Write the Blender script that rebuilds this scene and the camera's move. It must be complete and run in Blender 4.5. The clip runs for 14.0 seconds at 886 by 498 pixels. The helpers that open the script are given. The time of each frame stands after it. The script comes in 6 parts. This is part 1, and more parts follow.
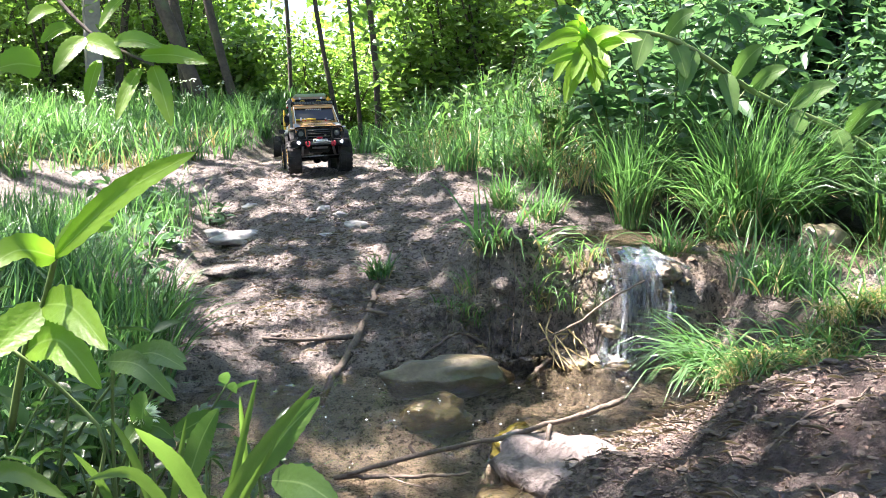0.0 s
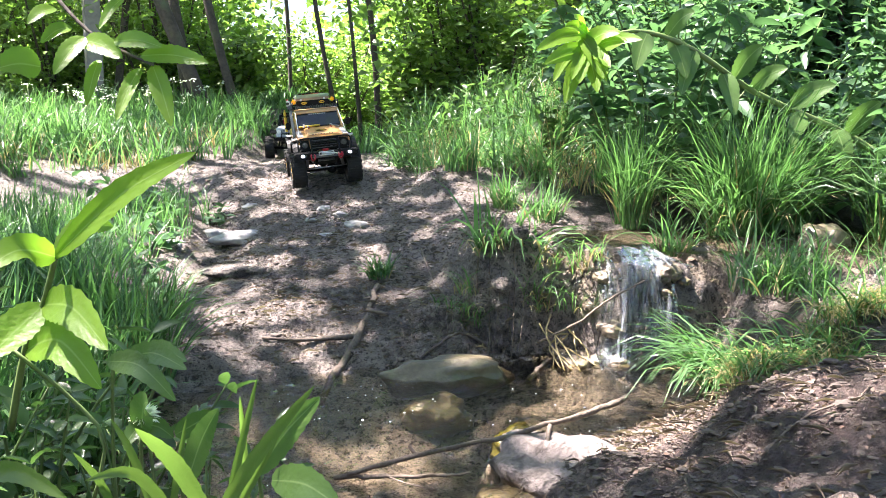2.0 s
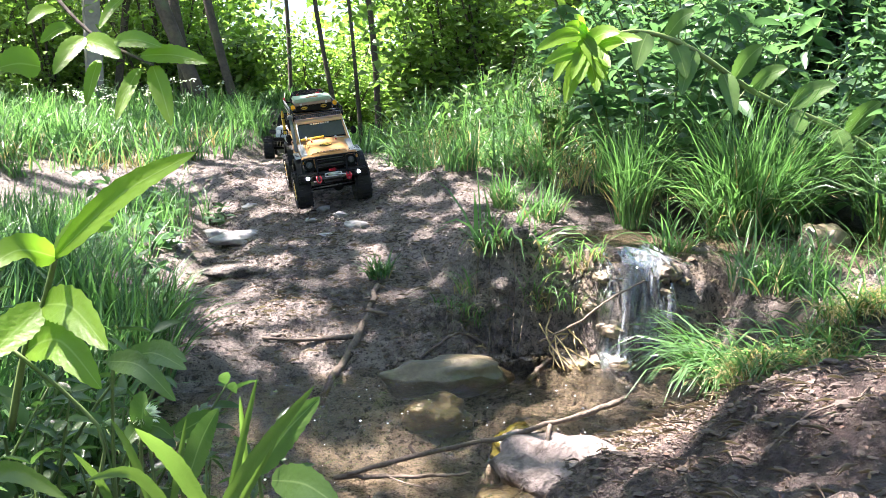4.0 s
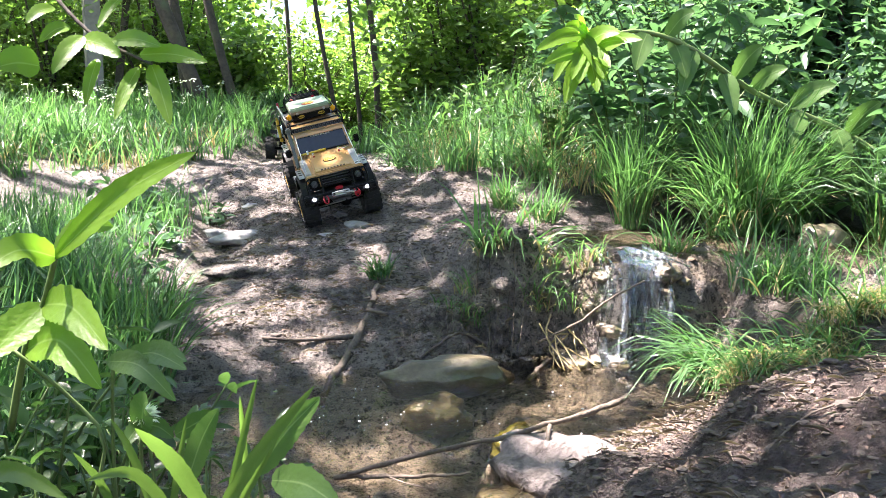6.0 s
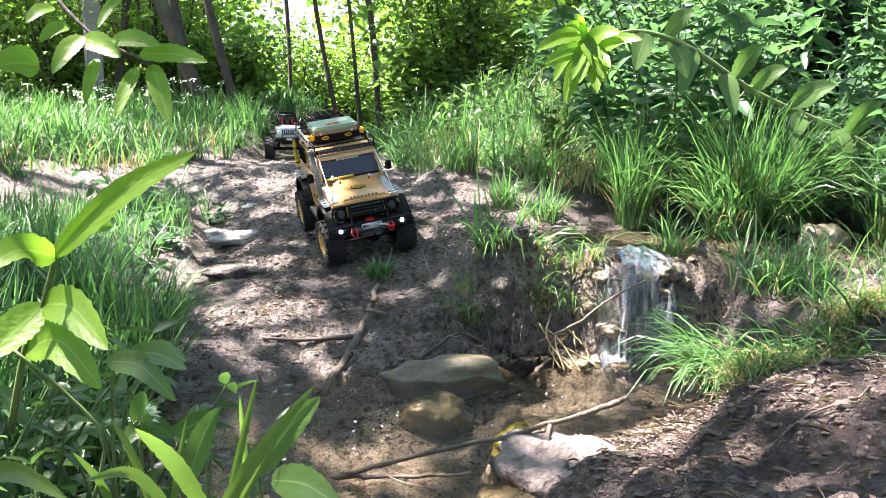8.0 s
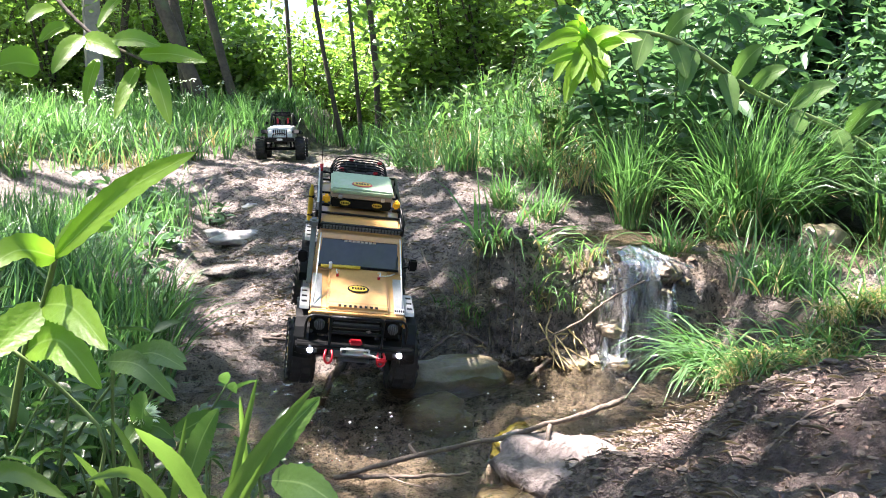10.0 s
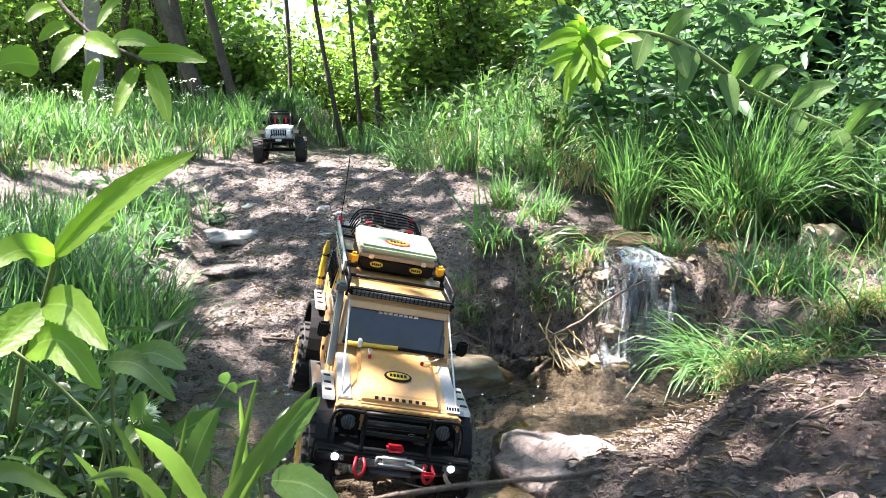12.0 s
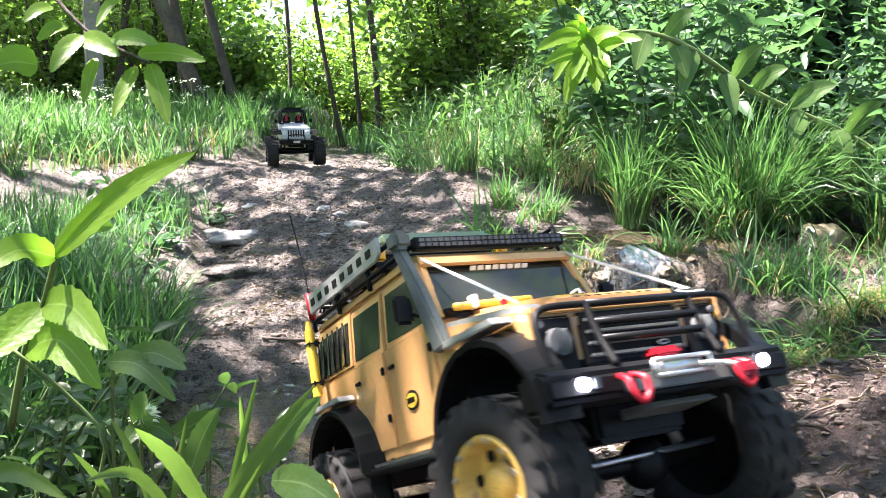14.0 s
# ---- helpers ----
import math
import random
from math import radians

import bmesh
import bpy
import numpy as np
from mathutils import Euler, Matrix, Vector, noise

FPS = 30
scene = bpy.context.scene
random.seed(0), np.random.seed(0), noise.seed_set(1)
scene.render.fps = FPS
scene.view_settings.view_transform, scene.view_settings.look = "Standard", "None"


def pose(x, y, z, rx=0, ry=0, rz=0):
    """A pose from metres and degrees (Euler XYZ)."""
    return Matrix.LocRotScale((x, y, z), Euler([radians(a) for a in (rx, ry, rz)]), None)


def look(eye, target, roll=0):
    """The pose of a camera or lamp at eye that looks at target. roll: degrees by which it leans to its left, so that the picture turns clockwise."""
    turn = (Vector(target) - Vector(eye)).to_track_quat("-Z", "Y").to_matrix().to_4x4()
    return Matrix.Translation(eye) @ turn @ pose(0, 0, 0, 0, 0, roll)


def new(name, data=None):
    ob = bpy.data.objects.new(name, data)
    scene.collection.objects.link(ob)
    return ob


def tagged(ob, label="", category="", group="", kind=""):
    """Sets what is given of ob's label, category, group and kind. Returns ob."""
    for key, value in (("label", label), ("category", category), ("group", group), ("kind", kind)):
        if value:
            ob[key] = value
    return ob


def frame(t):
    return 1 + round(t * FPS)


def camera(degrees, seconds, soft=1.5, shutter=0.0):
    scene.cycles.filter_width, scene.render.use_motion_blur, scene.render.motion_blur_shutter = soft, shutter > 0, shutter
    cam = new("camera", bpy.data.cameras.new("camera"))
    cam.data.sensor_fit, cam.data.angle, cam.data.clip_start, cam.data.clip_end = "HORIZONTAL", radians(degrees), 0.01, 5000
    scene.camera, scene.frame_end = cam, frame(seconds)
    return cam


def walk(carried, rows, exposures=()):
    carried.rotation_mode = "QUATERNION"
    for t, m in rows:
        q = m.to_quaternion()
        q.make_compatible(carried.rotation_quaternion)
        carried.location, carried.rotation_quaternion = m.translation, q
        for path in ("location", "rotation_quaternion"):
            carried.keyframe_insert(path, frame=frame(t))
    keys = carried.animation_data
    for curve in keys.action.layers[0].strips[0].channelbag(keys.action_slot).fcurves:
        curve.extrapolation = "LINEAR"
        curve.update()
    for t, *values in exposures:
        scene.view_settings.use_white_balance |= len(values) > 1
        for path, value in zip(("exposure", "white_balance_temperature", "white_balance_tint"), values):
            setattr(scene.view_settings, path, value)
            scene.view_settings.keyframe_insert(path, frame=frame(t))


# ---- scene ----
cam = camera(55.2, 14.0, soft=0.6, shutter=0.4)
EYE = pose(0, 0, 0.54, 82, 0, 0)
walk(cam, [(0, EYE), (14.0, EYE)], exposures=[(0, 3.12, 6400, 23), (14.0, 3.12, 6400, 23)])

# ---- light ----
SUN_FROM = Vector((-0.52, 0.10, 1.0)).normalized()
world = bpy.data.worlds.new("world")
scene.world = world
world.use_nodes = True
wn = world.node_tree
sky = wn.nodes.new("ShaderNodeTexSky")
sky.sky_type, sky.sun_disc = "NISHITA", False
sky.sun_elevation = math.asin(SUN_FROM.z)
sky.sun_rotation = math.atan2(SUN_FROM.x, SUN_FROM.y)
wn.nodes["Background"].inputs["Strength"].default_value = 0.05
wn.links.new(sky.outputs["Color"], wn.nodes["Background"].inputs["Color"])
sun = new("sun", bpy.data.lights.new("sun", "SUN"))
sun.data.energy, sun.data.angle, sun.data.color = 5.0, radians(0.5), (1.0, 0.95, 0.86)
sun.matrix_basis = look(SUN_FROM * 10, (0, 0, 0))

# ---- tools ----
def smooth(a, b, v):
    t = np.clip((np.asarray(v, float) - a) / (b - a), 0, 1)
    return t * t * (3 - 2 * t)


def grain(x, y, seed=0):
    """Smooth value noise of a plane, -1 to 1."""
    x, y = np.asarray(x, float), np.asarray(y, float)
    i, j = np.floor(x), np.floor(y)
    u, v = x - i, y - j
    u, v = u * u * (3 - 2 * u), v * v * (3 - 2 * v)

    def at(a, b):
        s = np.sin(a * 127.1 + b * 311.7 + seed * 74.7) * 43758.5453
        return s - np.floor(s)
    n = at(i, j) * (1 - u) * (1 - v) + at(i + 1, j) * u * (1 - v) + at(i, j + 1) * (1 - u) * v + at(i + 1, j + 1) * u * v
    return 2 * n - 1


def fbm(x, y, seed=0, octaves=4):
    return sum(grain(x * 2 ** k, y * 2 ** k, seed + k) / 2 ** k for k in range(octaves))


def raw_mesh(name, verts, faces, materials, soft=True, mat_index=None):
    """A mesh of an (n, 3) and an (m, k) array."""
    verts, faces = np.asarray(verts, np.float32), np.asarray(faces, np.int32)
    me = bpy.data.meshes.new(name)
    m, k = faces.shape
    me.vertices.add(len(verts))
    me.vertices.foreach_set("co", verts.ravel())
    me.loops.add(m * k)
    me.loops.foreach_set("vertex_index", faces.ravel())
    me.polygons.add(m)
    me.polygons.foreach_set("loop_start", np.arange(0, m * k, k, dtype=np.int32))
    me.polygons.foreach_set("loop_total", np.full(m, k, np.int32))
    me.polygons.foreach_set("use_smooth", np.full(m, soft))
    for mat in materials if isinstance(materials, (list, tuple)) else [materials]:
        me.materials.append(mat)
    if mat_index is not None:
        me.polygons.foreach_set("material_index", np.asarray(mat_index, np.int32))
    me.update()
    return me


def unit(v):
    return v / (np.linalg.norm(v, axis=-1, keepdims=True) + 1e-9)


LEAF_FINE = (np.array([(0, 0, 0), (0, .33, .0), (0, .68, -.02), (0, 1, -.1), (-.5, .28, .1), (-.38, .66, .06),
                       (.5, .28, .1), (.38, .66, .06), (-.30, .1, .05), (.30, .1, .05), (-.2, .86, -.02), (.2, .86, -.02)]),
             np.array([(0, 1, 8), (8, 1, 4), (4, 1, 2), (4, 2, 5), (5, 2, 10), (10, 2, 3),
                       (0, 9, 1), (9, 6, 1), (6, 2, 1), (6, 7, 2), (7, 11, 2), (11, 3, 2)]))
LEAF_MID = (np.array([(0, 0, 0), (0, 1, -.1), (-.5, .4, .12), (.5, .4, .12), (0, .5, 0)]),
            np.array([(0, 4, 2), (2, 4, 1), (0, 3, 4), (3, 1, 4)]))
LEAF_FAR = (np.array([(0, 0, 0), (0, 1, 0), (-.5, .45, .15), (.5, .45, .15)]), np.array([(0, 1, 2), (0, 3, 1)]))


def leaf_set(rng, at, way, length, ratio, shape, curl=0.35):
    """Leaves at the points, along the ways, as arrays of vertices and faces."""
    n = len(at)
    way = unit(way)
    side = unit(np.cross(way, np.array([0, 0, 1.0])) + rng.normal(0, curl, (n, 3)))
    up = unit(np.cross(side, way))
    side = np.cross(way, up)
    pv, pf = shape
    length = np.broadcast_to(length, n)
    L = length[:, None, None]
    v = at[:, None] + L * (side[:, None] * pv[None, :, :1] * ratio + way[:, None] * pv[None, :, 1:2] + up[:, None] * pv[None, :, 2:] )
    f = pf[None] + (np.arange(n) * len(pv))[:, None, None]
    return v.reshape(-1, 3), f.reshape(-1, 3)


def blade_set(rng, at, height, width, lean, levels=5, droop=1.0, toward=None):
    """Grass blades rooted at the points: arching strips."""
    n = len(at)
    a = rng.uniform(0, 2 * np.pi, n) if toward is None else rng.normal(toward, .75, n)
    out = np.stack([np.cos(a), np.sin(a), 0 * a], 1)
    wide = np.stack([-np.sin(a), np.cos(a), 0 * a], 1) + rng.normal(0, .35, (n, 3))
    wide = unit(wide)
    height = np.broadcast_to(height, n)
    lean = np.broadcast_to(lean, n)
    s = np.linspace(0, 1, levels)
    ang = lean[:, None] * (0.42 + droop * 1.3 * s[None] ** 1.5)
    step = height[:, None] / (levels - 1)
    dz, dr = np.cos(ang) * step, np.sin(ang) * step
    z = np.concatenate([np.zeros((n, 1)), np.cumsum(dz[:, :-1], 1)], 1)
    r = np.concatenate([np.zeros((n, 1)), np.cumsum(dr[:, :-1], 1)], 1)
    mid = at[:, None] + out[:, None] * r[..., None] + np.array([0, 0, 1.0]) * z[..., None]
    w = np.broadcast_to(width, n)[:, None] * np.array([.6, 1, .9, .6, .06] if levels == 5 else np.linspace(1, .06, levels))[None]
    v = np.stack([mid - wide[:, None] * w[..., None] / 2, mid + wide[:, None] * w[..., None] / 2], 2).reshape(n, -1, 3)
    k = np.arange(levels - 1) * 2
    f = np.stack([k, k + 1, k + 3, k + 2], 1)
    f = f[None] + (np.arange(n) * levels * 2)[:, None, None]
    return v.reshape(-1, 3), f.reshape(-1, 4)


def joined(sets):
    vs, fs, off = [], [], 0
    for v, f in sets:
        vs.append(v)
        fs.append(f + off)
        off += len(v)
    return np.concatenate(vs), np.concatenate(fs)


def tube(points, radii, sides=8, seed=0, rough=0.0):
    """A bent, tapered, closed tube as vertices and quads."""
    p, rad = np.asarray(points, float), np.broadcast_to(radii, len(points)).astype(float)
    t = unit(np.gradient(p, axis=0))
    ref = np.array([0.31, 0.95, 0.05]) if abs(t[0][2]) > .7 else np.array([0.02, 0.1, 1.0])
    a = unit(np.cross(t, ref))
    b = np.cross(t, a)
    ang = np.linspace(0, 2 * np.pi, sides, endpoint=False)
    rr = rad[:, None] * (1 + rough * grain(np.arange(len(p))[:, None] * .7, ang[None] * 1.3, seed))
    v = p[:, None] + rr[..., None] * (np.cos(ang)[None, :, None] * a[:, None] + np.sin(ang)[None, :, None] * b[:, None])
    n = len(p)
    i, j = np.meshgrid(np.arange(n - 1), np.arange(sides), indexing="ij")
    q = np.stack([i * sides + j, i * sides + (j + 1) % sides, (i + 1) * sides + (j + 1) % sides, (i + 1) * sides + j], -1).reshape(-1, 4)
    v = np.concatenate([v.reshape(-1, 3), p[:1], p[-1:]])
    c0, c1 = n * sides, n * sides + 1
    e0 = np.array([(c0, (k + 2) % sides, (k + 1) % sides, k) for k in range(0, sides, 2)])
    e1 = np.array([(c1, (n - 1) * sides + k, (n - 1) * sides + (k + 1) % sides, (n - 1) * sides + (k + 2) % sides) for k in range(0, sides, 2)])
    return v, np.concatenate([q, e0, e1])


def curve_points(knots, n=12):
    """A smooth line through the knots."""
    k = np.asarray(knots, float)
    s = np.linspace(0, len(k) - 1, n)
    i = np.minimum(s.astype(int), len(k) - 2)
    u = (s - i)[:, None]
    p0, p1, p2, p3 = k[np.maximum(i - 1, 0)], k[i], k[i + 1], k[np.minimum(i + 2, len(k) - 1)]
    return .5 * (2 * p1 + (p2 - p0) * u + (2 * p0 - 5 * p1 + 4 * p2 - p3) * u ** 2 + (3 * p1 - p0 - 3 * p2 + p3) * u ** 3)


def part(name, bm, material, parent=None, label="", soft=False):
    """Links a bmesh as one mesh object, under its thing or part."""
    me = bpy.data.meshes.new(name)
    bm.to_mesh(me)
    bm.free()
    for p in me.polygons:
        p.use_smooth = soft
    me.materials.append(material)
    ob = new(name, me)
    ob.parent = parent
    return tagged(ob, label) if label else ob


def raw_part(name, vf, material, parent=None, label="", soft=True):
    ob = new(name, raw_mesh(name, vf[0], vf[1], material, soft))
    ob.parent = parent
    return tagged(ob, label) if label else ob


# ---- materials ----
def material(name, base, rough=0.7, metal=0.0, vary=0.25, scale=8.0, bump=0.0, bump_scale=60.0, spots=None, coat=0.0, spec=0.5):
    """Principled surface with stains at two scales and a fine relief."""
    m = bpy.data.materials.new(name)
    m.use_nodes = True
    nt = m.node_tree
    n, l = nt.nodes, nt.links
    p = n["Principled BSDF"]
    p.inputs["Roughness"].default_value, p.inputs["Metallic"].default_value = rough, metal
    p.inputs["Coat Weight"].default_value, p.inputs["Specular IOR Level"].default_value = coat, spec
    co = n.new("ShaderNodeTexCoord")
    big, fine = n.new("ShaderNodeTexNoise"), n.new("ShaderNodeTexNoise")
    big.inputs["Scale"].default_value, fine.inputs["Scale"].default_value = scale, scale * 9
    big.inputs["Detail"].default_value = fine.inputs["Detail"].default_value = 6
    l.new(co.outputs["Object"], big.inputs["Vector"])
    l.new(co.outputs["Object"], fine.inputs["Vector"])
    ramp = n.new("ShaderNodeMapRange")
    ramp.inputs["From Min"].default_value, ramp.inputs["From Max"].default_value = 0.3, 0.7
    ramp.inputs["To Min"].default_value, ramp.inputs["To Max"].default_value = 1 - vary, 1 + vary
    add = n.new("ShaderNodeMath")
    add.operation = "MULTIPLY_ADD"
    add.inputs[1].default_value = 0.5
    half = n.new("ShaderNodeMath")
    half.operation = "MULTIPLY"
    half.inputs[1].default_value = 0.5
    l.new(fine.outputs[0], half.inputs[0])
    l.new(big.outputs[0], add.inputs[0])
    l.new(half.outputs[0], add.inputs[2])
    l.new(add.outputs[0], ramp.inputs["Value"])
    colour = n.new("ShaderNodeMix")
    colour.data_type, colour.blend_type = "RGBA", "MULTIPLY"
    colour.inputs["Factor"].default_value = 1
    colour.inputs["A"].default_value = (*base, 1)
    l.new(ramp.outputs[0], colour.inputs["B"])
    out = colour.outputs["Result"]
    if spots:
        s = n.new("ShaderNodeTexNoise")
        s.inputs["Scale"].default_value, s.inputs["Detail"].default_value = spots[1], 5
        l.new(co.outputs["Object"], s.inputs["Vector"])
        r = n.new("ShaderNodeMapRange")
        r.inputs["From Min"].default_value, r.inputs["From Max"].default_value = spots[2], spots[2] + .12
        l.new(s.outputs[0], r.inputs["Value"])
        mix = n.new("ShaderNodeMix")
        mix.data_type = "RGBA"
        l.new(r.outputs[0], mix.inputs["Factor"])
        l.new(out, mix.inputs["A"])
        mix.inputs["B"].default_value = (*spots[0], 1)
        out = mix.outputs["Result"]
    l.new(out, p.inputs["Base Color"])
    if bump:
        b, t = n.new("ShaderNodeBump"), n.new("ShaderNodeTexNoise")
        t.inputs["Scale"].default_value, t.inputs["Detail"].default_value = bump_scale, 8
        l.new(co.outputs["Object"], t.inputs["Vector"])
        b.inputs["Strength"].default_value, b.inputs["Distance"].default_value = 1, bump
        l.new(t.outputs[0], b.inputs["Height"])
        l.new(b.outputs[0], p.inputs["Normal"])
    return m


def leafy(name, dark, light, rough=0.42, through_light=0.42, scale=3.0):
    """Leaf or grass: light passes through; each leaf has its own tone."""
    m = bpy.data.materials.new(name)
    m.use_nodes = True
    nt = m.node_tree
    n, l = nt.nodes, nt.links
    p, o = n["Principled BSDF"], n["Material Output"]
    p.inputs["Roughness"].default_value = rough
    geo, co, big = n.new("ShaderNodeNewGeometry"), n.new("ShaderNodeTexCoord"), n.new("ShaderNodeTexNoise")
    big.inputs["Scale"].default_value = scale
    l.new(co.outputs["Object"], big.inputs["Vector"])
    mean = n.new("ShaderNodeMath")
    mean.operation = "MULTIPLY_ADD"
    mean.inputs[1].default_value = 0.7
    l.new(geo.outputs["Random Per Island"], mean.inputs[0])
    sub = n.new("ShaderNodeMath")
    sub.operation = "MULTIPLY"
    sub.inputs[1].default_value = 0.45
    l.new(big.outputs[0], sub.inputs[0])
    l.new(sub.outputs[0], mean.inputs[2])
    mix = n.new("ShaderNodeMix")
    mix.data_type = "RGBA"
    l.new(mean.outputs[0], mix.inputs["Factor"])
    mix.inputs["A"].default_value, mix.inputs["B"].default_value = (*dark, 1), (*light, 1)
    l.new(mix.outputs["Result"], p.inputs["Base Color"])
    vein, relief = n.new("ShaderNodeTexNoise"), n.new("ShaderNodeBump")
    vein.inputs["Scale"].default_value, vein.inputs["Detail"].default_value = 160, 4
    relief.inputs["Distance"].default_value = .001
    l.new(co.outputs["Object"], vein.inputs["Vector"])
    l.new(vein.outputs[0], relief.inputs["Height"])
    l.new(relief.outputs[0], p.inputs["Normal"])
    t, s = n.new("ShaderNodeBsdfTranslucent"), n.new("ShaderNodeMixShader")
    warm = n.new("ShaderNodeMix")
    warm.data_type, warm.blend_type = "RGBA", "MULTIPLY"
    warm.inputs["Factor"].default_value = 1
    l.new(mix.outputs["Result"], warm.inputs["A"])
    warm.inputs["B"].default_value = (1.55, 1.8, 1.1, 1)
    l.new(warm.outputs["Result"], t.inputs["Color"])
    s.inputs[0].default_value = through_light
    l.new(p.outputs[0], s.inputs[1])
    l.new(t.outputs[0], s.inputs[2])
    l.new(s.outputs[0], o.inputs["Surface"])
    return m


def soil():
    """Trodden clay: grey, damp brown and dry pinkish patches, clods and grit."""
    m = bpy.data.materials.new("clay")
    m.use_nodes = True
    n, l = m.node_tree.nodes, m.node_tree.links
    p, co = n["Principled BSDF"], n.new("ShaderNodeTexCoord")

    def tex(scale, detail, stretch=None, kind="ShaderNodeTexNoise"):
        t = n.new(kind)
        t.inputs["Scale"].default_value = scale
        if detail:
            t.inputs["Detail"].default_value = detail
            t.inputs["Roughness"].default_value = .65
        if stretch:
            mp = n.new("ShaderNodeMapping")
            mp.inputs["Scale"].default_value, mp.inputs["Rotation"].default_value = stretch, (0, 0, .5)
            l.new(co.outputs["Object"], mp.inputs["Vector"])
            l.new(mp.outputs[0], t.inputs["Vector"])
        else:
            l.new(co.outputs["Object"], t.inputs["Vector"])
        return t.outputs[0]

    def blend(factor, lo, hi, a, b):
        r, mix = n.new("ShaderNodeMapRange"), n.new("ShaderNodeMix")
        r.inputs["From Min"].default_value, r.inputs["From Max"].default_value = lo, hi
        l.new(factor, r.inputs["Value"])
        mix.data_type = "RGBA"
        l.new(r.outputs[0], mix.inputs["Factor"])
        for key, v in (("A", a), ("B", b)):
            if isinstance(v, tuple):
                mix.inputs[key].default_value = (*v, 1)
            else:
                l.new(v, mix.inputs[key])
        return mix.outputs["Result"], r.outputs[0]

    streak, patch, speck, grit = tex(9, 8, (1, 3.2, 1)), tex(3.2, 6), tex(62, 7), tex(210, 3)
    c, _ = blend(streak, .38, .64, (.185, .155, .138), (.36, .30, .262))
    c, damp = blend(patch, .46, .62, c, (.120, .098, .085))
    c, _ = blend(speck, .535, .585, c, (.036, .027, .022))
    c, _ = blend(speck, .44, .36, c, (.30, .26, .23))
    c, _ = blend(grit, .56, .64, c, (.25, .205, .165))
    c, _ = blend(grit, .44, .36, c, (.03, .022, .018))
    # trodden clay in the glade, mossy leaf mould in the wood around it
    away, dist = n.new("ShaderNodeVectorMath"), n.new("ShaderNodeMath")
    away.operation, dist.operation = "DISTANCE", "MULTIPLY_ADD"
    l.new(co.outputs["Object"], away.inputs[0])
    away.inputs[1].default_value = (-.1, 1.9, .2)
    l.new(away.outputs["Value"], dist.inputs[0])
    dist.inputs[1].default_value = 1
    l.new(patch, dist.inputs[2])
    # red-brown leaf mould trodden into the near bank
    mould, near = n.new("ShaderNodeVectorMath"), n.new("ShaderNodeMath")
    mould.operation, near.operation = "DISTANCE", "MULTIPLY_ADD"
    l.new(co.outputs["Object"], mould.inputs[0])
    mould.inputs[1].default_value = (.62, 1.12, .2)
    l.new(streak, near.inputs[0])
    near.inputs[1].default_value = .5
    l.new(mould.outputs["Value"], near.inputs[2])
    red, _ = blend(speck, .40, .60, (.135, .095, .080), (.030, .018, .014))
    c, _ = blend(near.outputs[0], .95, .60, c, red)
    # near-black humus with the shade between grass stems put into its colour
    shaded_humus, _ = blend(speck, .42, .6, (.022, .018, .012), (.06, .045, .03))
    floor, _ = blend(speck, .42, .6, (.035, .045, .015), (.075, .065, .035))
    c, _ = blend(dist.outputs[0], 2.9, 3.9, c, floor)
    # painted shade: dark patches under the bank plants and the overhanging bank edge
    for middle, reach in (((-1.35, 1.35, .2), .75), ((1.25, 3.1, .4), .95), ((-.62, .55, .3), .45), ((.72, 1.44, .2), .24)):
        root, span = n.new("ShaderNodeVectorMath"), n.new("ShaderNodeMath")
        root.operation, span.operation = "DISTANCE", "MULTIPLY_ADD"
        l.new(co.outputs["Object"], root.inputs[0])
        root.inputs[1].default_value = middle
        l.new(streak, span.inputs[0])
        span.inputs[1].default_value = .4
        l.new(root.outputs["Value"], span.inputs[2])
        c, _ = blend(span.outputs[0], reach + .32, reach + .12, c, shaded_humus)
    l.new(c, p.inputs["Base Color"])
    rough = n.new("ShaderNodeMapRange")
    rough.inputs["To Min"].default_value, rough.inputs["To Max"].default_value = .72, .42
    l.new(damp, rough.inputs["Value"])
    l.new(rough.outputs[0], p.inputs["Roughness"])
    last = None
    for height_map, depth in ((streak, .045), (speck, .03), (grit, .01)):
        b = n.new("ShaderNodeBump")
        b.inputs["Distance"].default_value = depth
        l.new(height_map, b.inputs["Height"])
        if last:
            l.new(last, b.inputs["Normal"])
        last = b.outputs[0]
    l.new(last, p.inputs["Normal"])
    return m


